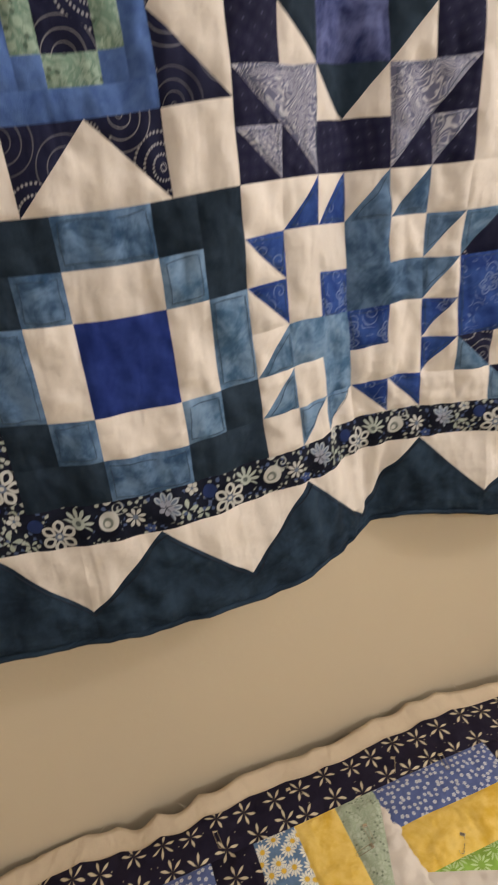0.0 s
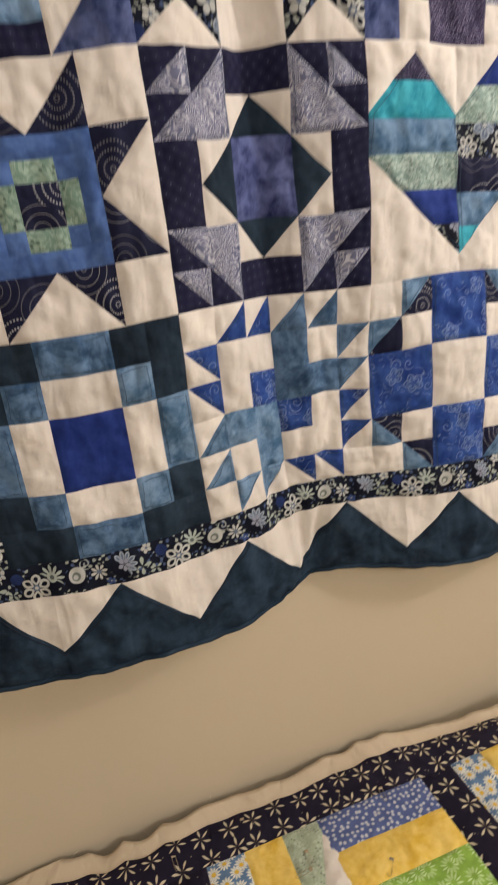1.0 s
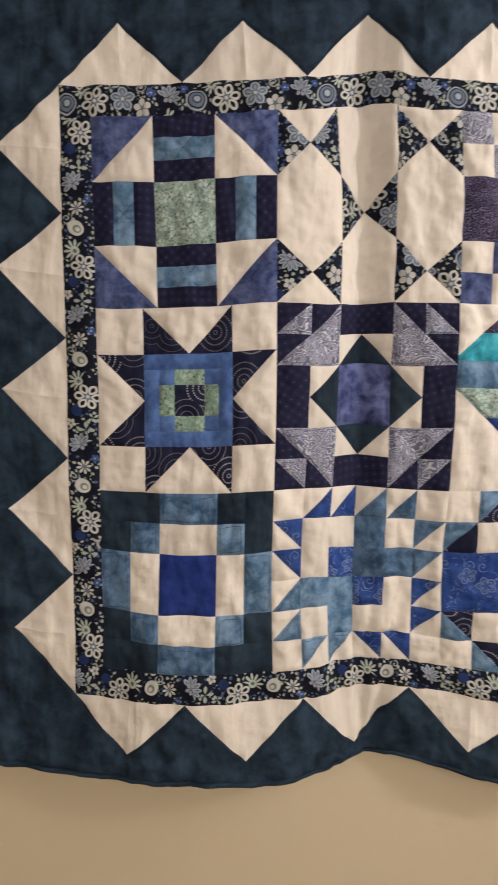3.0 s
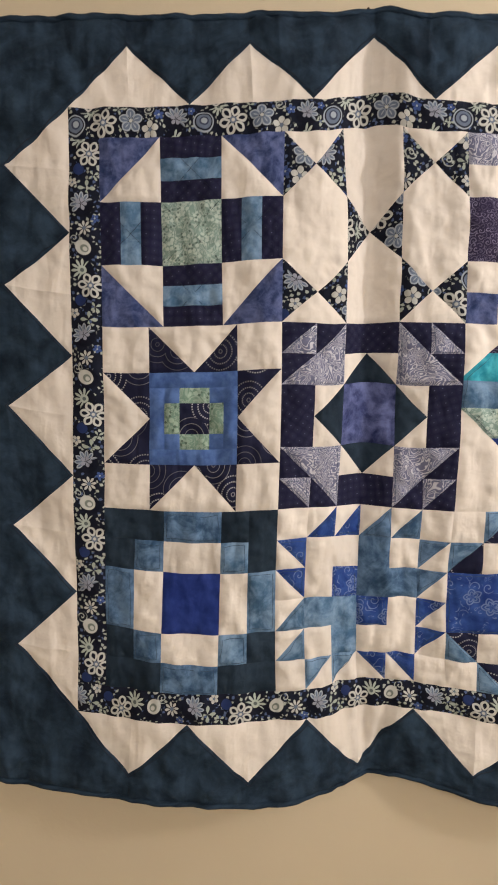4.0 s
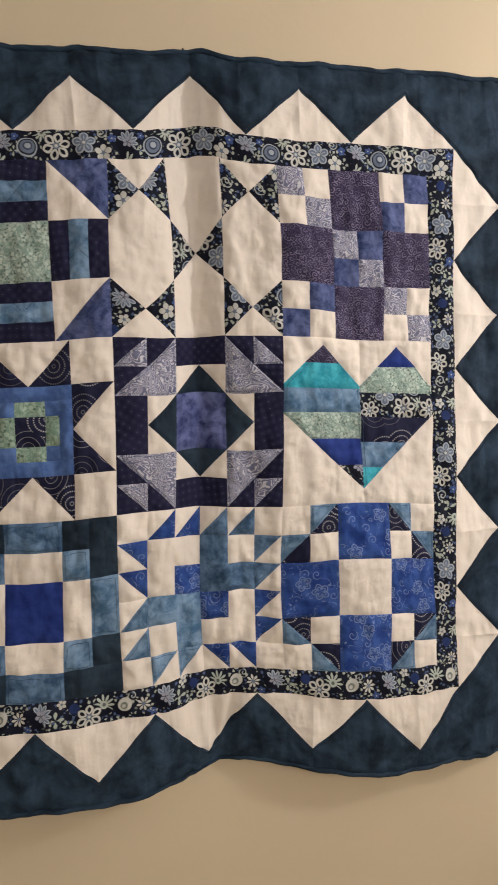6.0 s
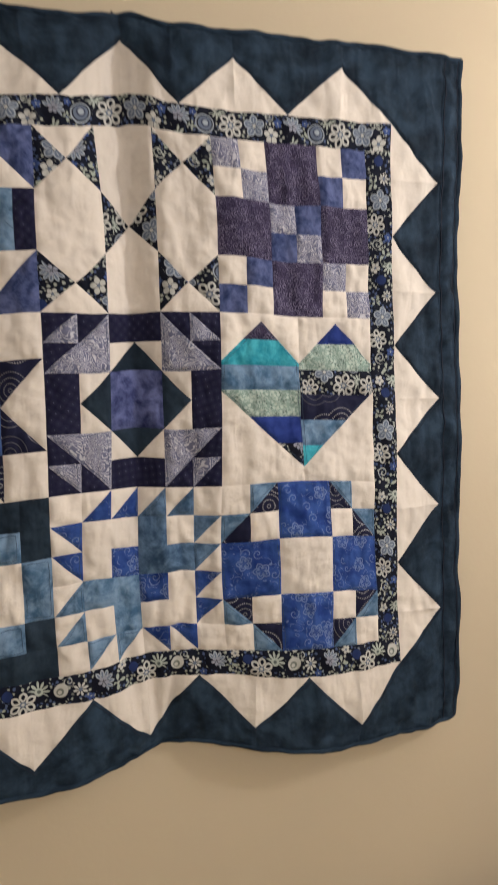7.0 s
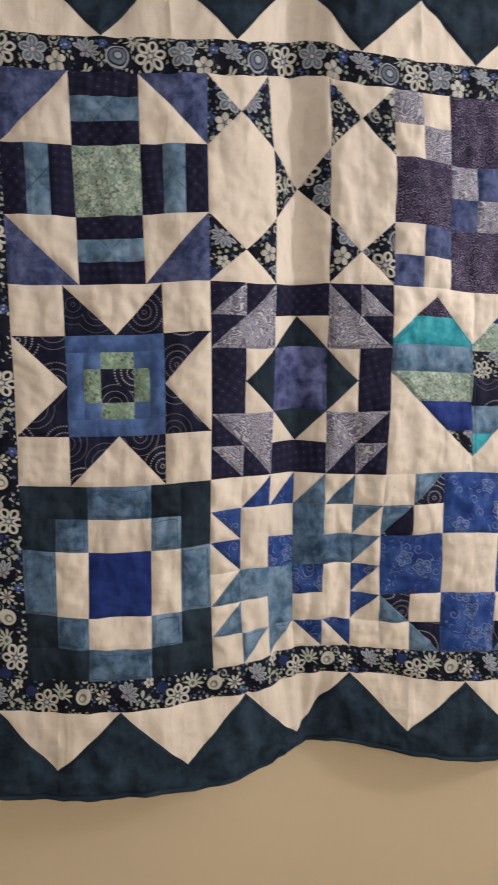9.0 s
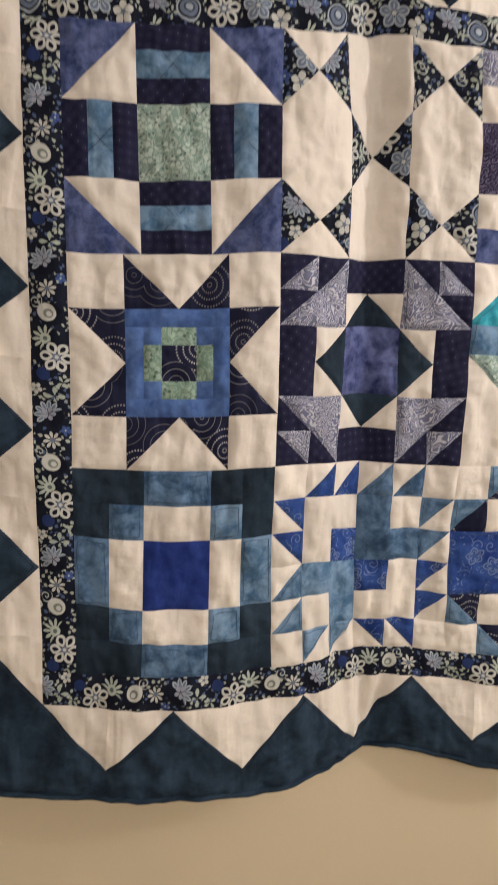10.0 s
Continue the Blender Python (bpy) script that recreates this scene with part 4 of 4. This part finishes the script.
bmesh.ops.create_cone(bm, cap_ends=True, segments=16, radius1=0.0026, radius2=0.002, depth=0.003, matrix=Matrix.Translation((0, -0.001, 0)) @ pose(0, 0, 0, 90))
part("head", bm, DARKWOOD, nail)
bm = bmesh.new()
bmesh.ops.create_cone(bm, cap_ends=True, segments=10, radius1=0.0014, radius2=0.0014, depth=0.06, matrix=Matrix.Translation((0, 0.03, 0)) @ pose(0, 0, 0, 90))
part("shank", bm, STEELPIN, nail)

# ---- the bed with its unfinished quilt ----
BX0, BX1, BY0, BY1, BZ = -0.80, 1.13, -1.04, -0.03, 0.445
bed = tagged(new("bed"), "low single bed with a dark wooden base along the wall", "bed")
part("mattress", box((BX0, BY0, 0.26), (BX1, BY1, BZ), 0.03, 4), SHEET, bed, "cream mattress")
part("base", box((BX0 + 0.01, BY0 + 0.02, 0.08), (BX1 + 0.02, BY1, 0.26), 0.01), DARKWOOD, bed)
part("end_board", box((BX1 + 0.035, BY0, 0.0), (BX1 + 0.065, BY1 - 0.03, 0.44), 0.006), DARKWOOD, bed, "dark wooden end board")
for x in (BX0 + 0.06, BX1 - 0.06):
    for y in (BY0 + 0.08, BY1 - 0.06):
        part("leg", box((x - 0.03, y - 0.03, 0), (x + 0.03, y + 0.03, 0.08), 0.005), DARKWOOD, bed)

BW, SASH, EDGE = 16.2, 2.6, 2.6
QX, QY = 0.191, -0.101  # top left corner of the middle block


def laid(u, v, h=0.0):
    """The bed quilt's surface: inches across and up from the corner of its middle block."""
    x, y = QX + u * IN, QY + v * IN
    lift = 0.0035 * noise.noise(Vector((x * 6, y * 6, 1.3))) + 0.0015 * noise.noise(Vector((x * 21, y * 21, 5.0)))
    near = max(0.0, min(1.0, (v - 1.2) / 2.6))
    lift += near * (0.013 * noise.noise(Vector((x * 10, 0.3, 2.0))) + 0.003 * noise.noise(Vector((x * 27, 0.1, 4.0))))
    y += near * (0.022 * noise.noise(Vector((x * 7 + 3.0, 0.7, 6.0))) + 0.022 * (0.3 - abs(noise.noise(Vector((x * 15, 0.2, 9.0))))))
    far = max(0.0, min(1.0, (x - 0.55) / 0.3))
    right = max(0.0, min(1.0, (x - 0.95) / 0.12))
    y -= near * (0.026 * far + 0.034 * right)
    return Vector((x, min(y, WY - 0.012), BZ + 0.014 + lift - 0.004 * far + 0.034 * right * max(0.0, 1 - abs(v - 1.5) / 4) + h))


cover = tagged(new("bed_quilt"), "unfinished patchwork quilt pinned in layers, laid over the bed", "quilt")
UL, UR = -39.0, 2 * BW + SASH + EDGE
VT, VB = EDGE, -(2 * BW + SASH + EDGE)
part("backing", slab(UL - 0.3, VB - 1.2, UR + 1.15, VT + 1.55, laid, -0.0035, -0.006, 0.35), MUSLIN, cover, "cream cotton backing that shows round the edge")
part("border_strip", sheet(rect(UL, 0, UR, VT), laid), STARF, cover, "dark strip printed with pale star flowers")
part("border_strip", sheet(rect(UL, VB, UR, VB + EDGE), laid), STARF, cover)
part("border_strip", sheet(rect(UR - EDGE, VB + EDGE, UR, 0), laid), STARF, cover)
part("sash_strip", sheet(rect(UL, -BW - SASH, UR - EDGE, -BW), laid), STARF, cover)
STRIPS = [((DAISY, YELLOW, PALEG), 0), ((DOTB, YELLOW, LIME), 3), ((LIME, YELLOW, DOTB), 2), ((YELLOW, DAISY, PALEG), 1)]
for row in (0, -1):
    for col in (-2, -1, 0, 1):
        bx, by = col * (BW + SASH), row * (BW + SASH)
        if col < 1:
            part("sash_strip", sheet(rect(bx + BW, by - BW, bx + BW + SASH, by), laid), STARF, cover)
        # seam shade painted by a dark sheet below the pinwheel's pieces
        ground = part("patchwork_block", sheet(rect(bx, by - BW, bx + BW, by), laid, puff=0, base=-0.0022, gap=0), SEAM_SHADE, cover, "pinwheel square of striped cottons and cream over a dark sheet for seam shade")
        c = BW / 2
        for mats, turns in STRIPS:
            def spin(x, y):
                x, y = x - c, y + c
                for _ in range(turns):
                    x, y = -y, x
                return (bx + x + c, by + y - c)
            # the corner field: strips along its side, cut by the slanted edge of the cream kite
            cut = lambda y: c + 0.15 - (3.2 / (c + 0.2)) * -y
            s1, s2 = 2.6, 5.3
            field = [(0, 0), (s1, 0), (s1, -c - 0.2), (0, -c - 0.2)]
            tip = lambda x: -(c + 0.15 - x) * (c + 0.2) / 3.2
            yb = -c - 0.2
            part("patch", sheet([spin(*p) for p in field], laid), mats[0], ground)
            if cut(yb) < s2:
                part("patch", sheet([spin(*p) for p in ((s1, 0), (s2, 0), (s2, tip(s2)), (cut(yb), yb), (s1, yb))], laid), mats[1], ground)
            else:
                part("patch", sheet([spin(*p) for p in ((s1, 0), (s2, 0), (s2, yb), (s1, yb))], laid), mats[1], ground)
            part("patch", sheet([spin(*p) for p in ((s2, 0), (c + 0.15, 0), (s2, tip(s2)))], laid), mats[2], ground)
            part("patch", sheet([spin(*p) for p in ((c + 0.15, 0), (c + 0.2, 0), (c + 0.2, -c + 3.2), (c, -c), (cut(yb), yb))], laid), CREAM, ground)

def safety_pin(x, y, turn):
    """A small bent safety pin stuck through the layers."""
    thing = tagged(new("safety_pin"), "small steel safety pin holding the quilt layers", "pin", "pins in the bed quilt")
    thing.matrix_world = pose(x, y, laid((x - QX) / IN, (y - QY) / IN, 0.003).z, 0, 0, turn)
    wire = [Vector((0.003 * math.cos(a), 0.024 + 0.0025 * math.sin(a), 0.001)) for a in (3.14, 2.3, 1.57, 0.8, 0.0)]
    part("wire", thread([Vector((-0.0030, 0.0, 0.0015))] + wire + [Vector((0.0034, 0.0, 0.001))], 0.00045), STEELPIN, thing)
    part("clasp", box((-0.0038, -0.003, 0), (0.0038, 0.002, 0.002), 0.0007), STEELPIN, thing, "flattened steel clasp")
    return thing


PINS = [(0.271, -0.047, 175), (0.45, -0.069, 150), (0.523, -0.096, 170), (0.736, -0.088, 165), (0.143, -0.064, 185), (0.353, -0.146, 178), (0.348, -0.174, 95), (0.473, -0.213, 140)]
for x, y, turn in PINS:
    safety_pin(x, y, turn)

# threads frayed from the muslin's edge
FRAY = plain("frayed_thread", (0.62, 0.52, 0.40))
for u, turn in ((-8.5, 0.6), (-3.2, 2.2), (1.4, 1.2), (4.3, 0.4), (8.8, 2.5), (11.0, 0.9), (17.5, 1.9), (22.0, 0.7)):
    run = [laid(u + 0.1 * k * math.cos(turn), VT + 1.45 + 0.11 * k * math.sin(turn), 0.001 + 0.0007 * k * (8 - k) / 4) for k in range(7)]
    part("frayed_thread", thread(run, 0.0003), FRAY, cover, "loose cotton thread at the cut edge")

# ---- picture on the wall ----
picture = tagged(new("picture_frame"), "bronze-coloured wooden picture frame hung a little crooked", "picture")
PW, PH, PB = 0.36, 0.49, 0.028
picture.matrix_world = pose(1.262, WY, 1.951, 0, -4.0, 0)
for lo, hi in (((0, -0.022, -PH), (PB, -0.001, 0)), ((PW - PB, -0.022, -PH), (PW, -0.001, 0)), ((PB, -0.022, -PB), (PW - PB, -0.001, 0)), ((PB, -0.022, -PH), (PW - PB, -0.001, -PH + PB))):
    part("rail", box(lo, hi, 0.004), GILT, picture)
part("print", box((PB, -0.008, -PH + PB), (PW - PB, -0.003, -PB)), PRINTPAPER, picture, "plain pale paper print")
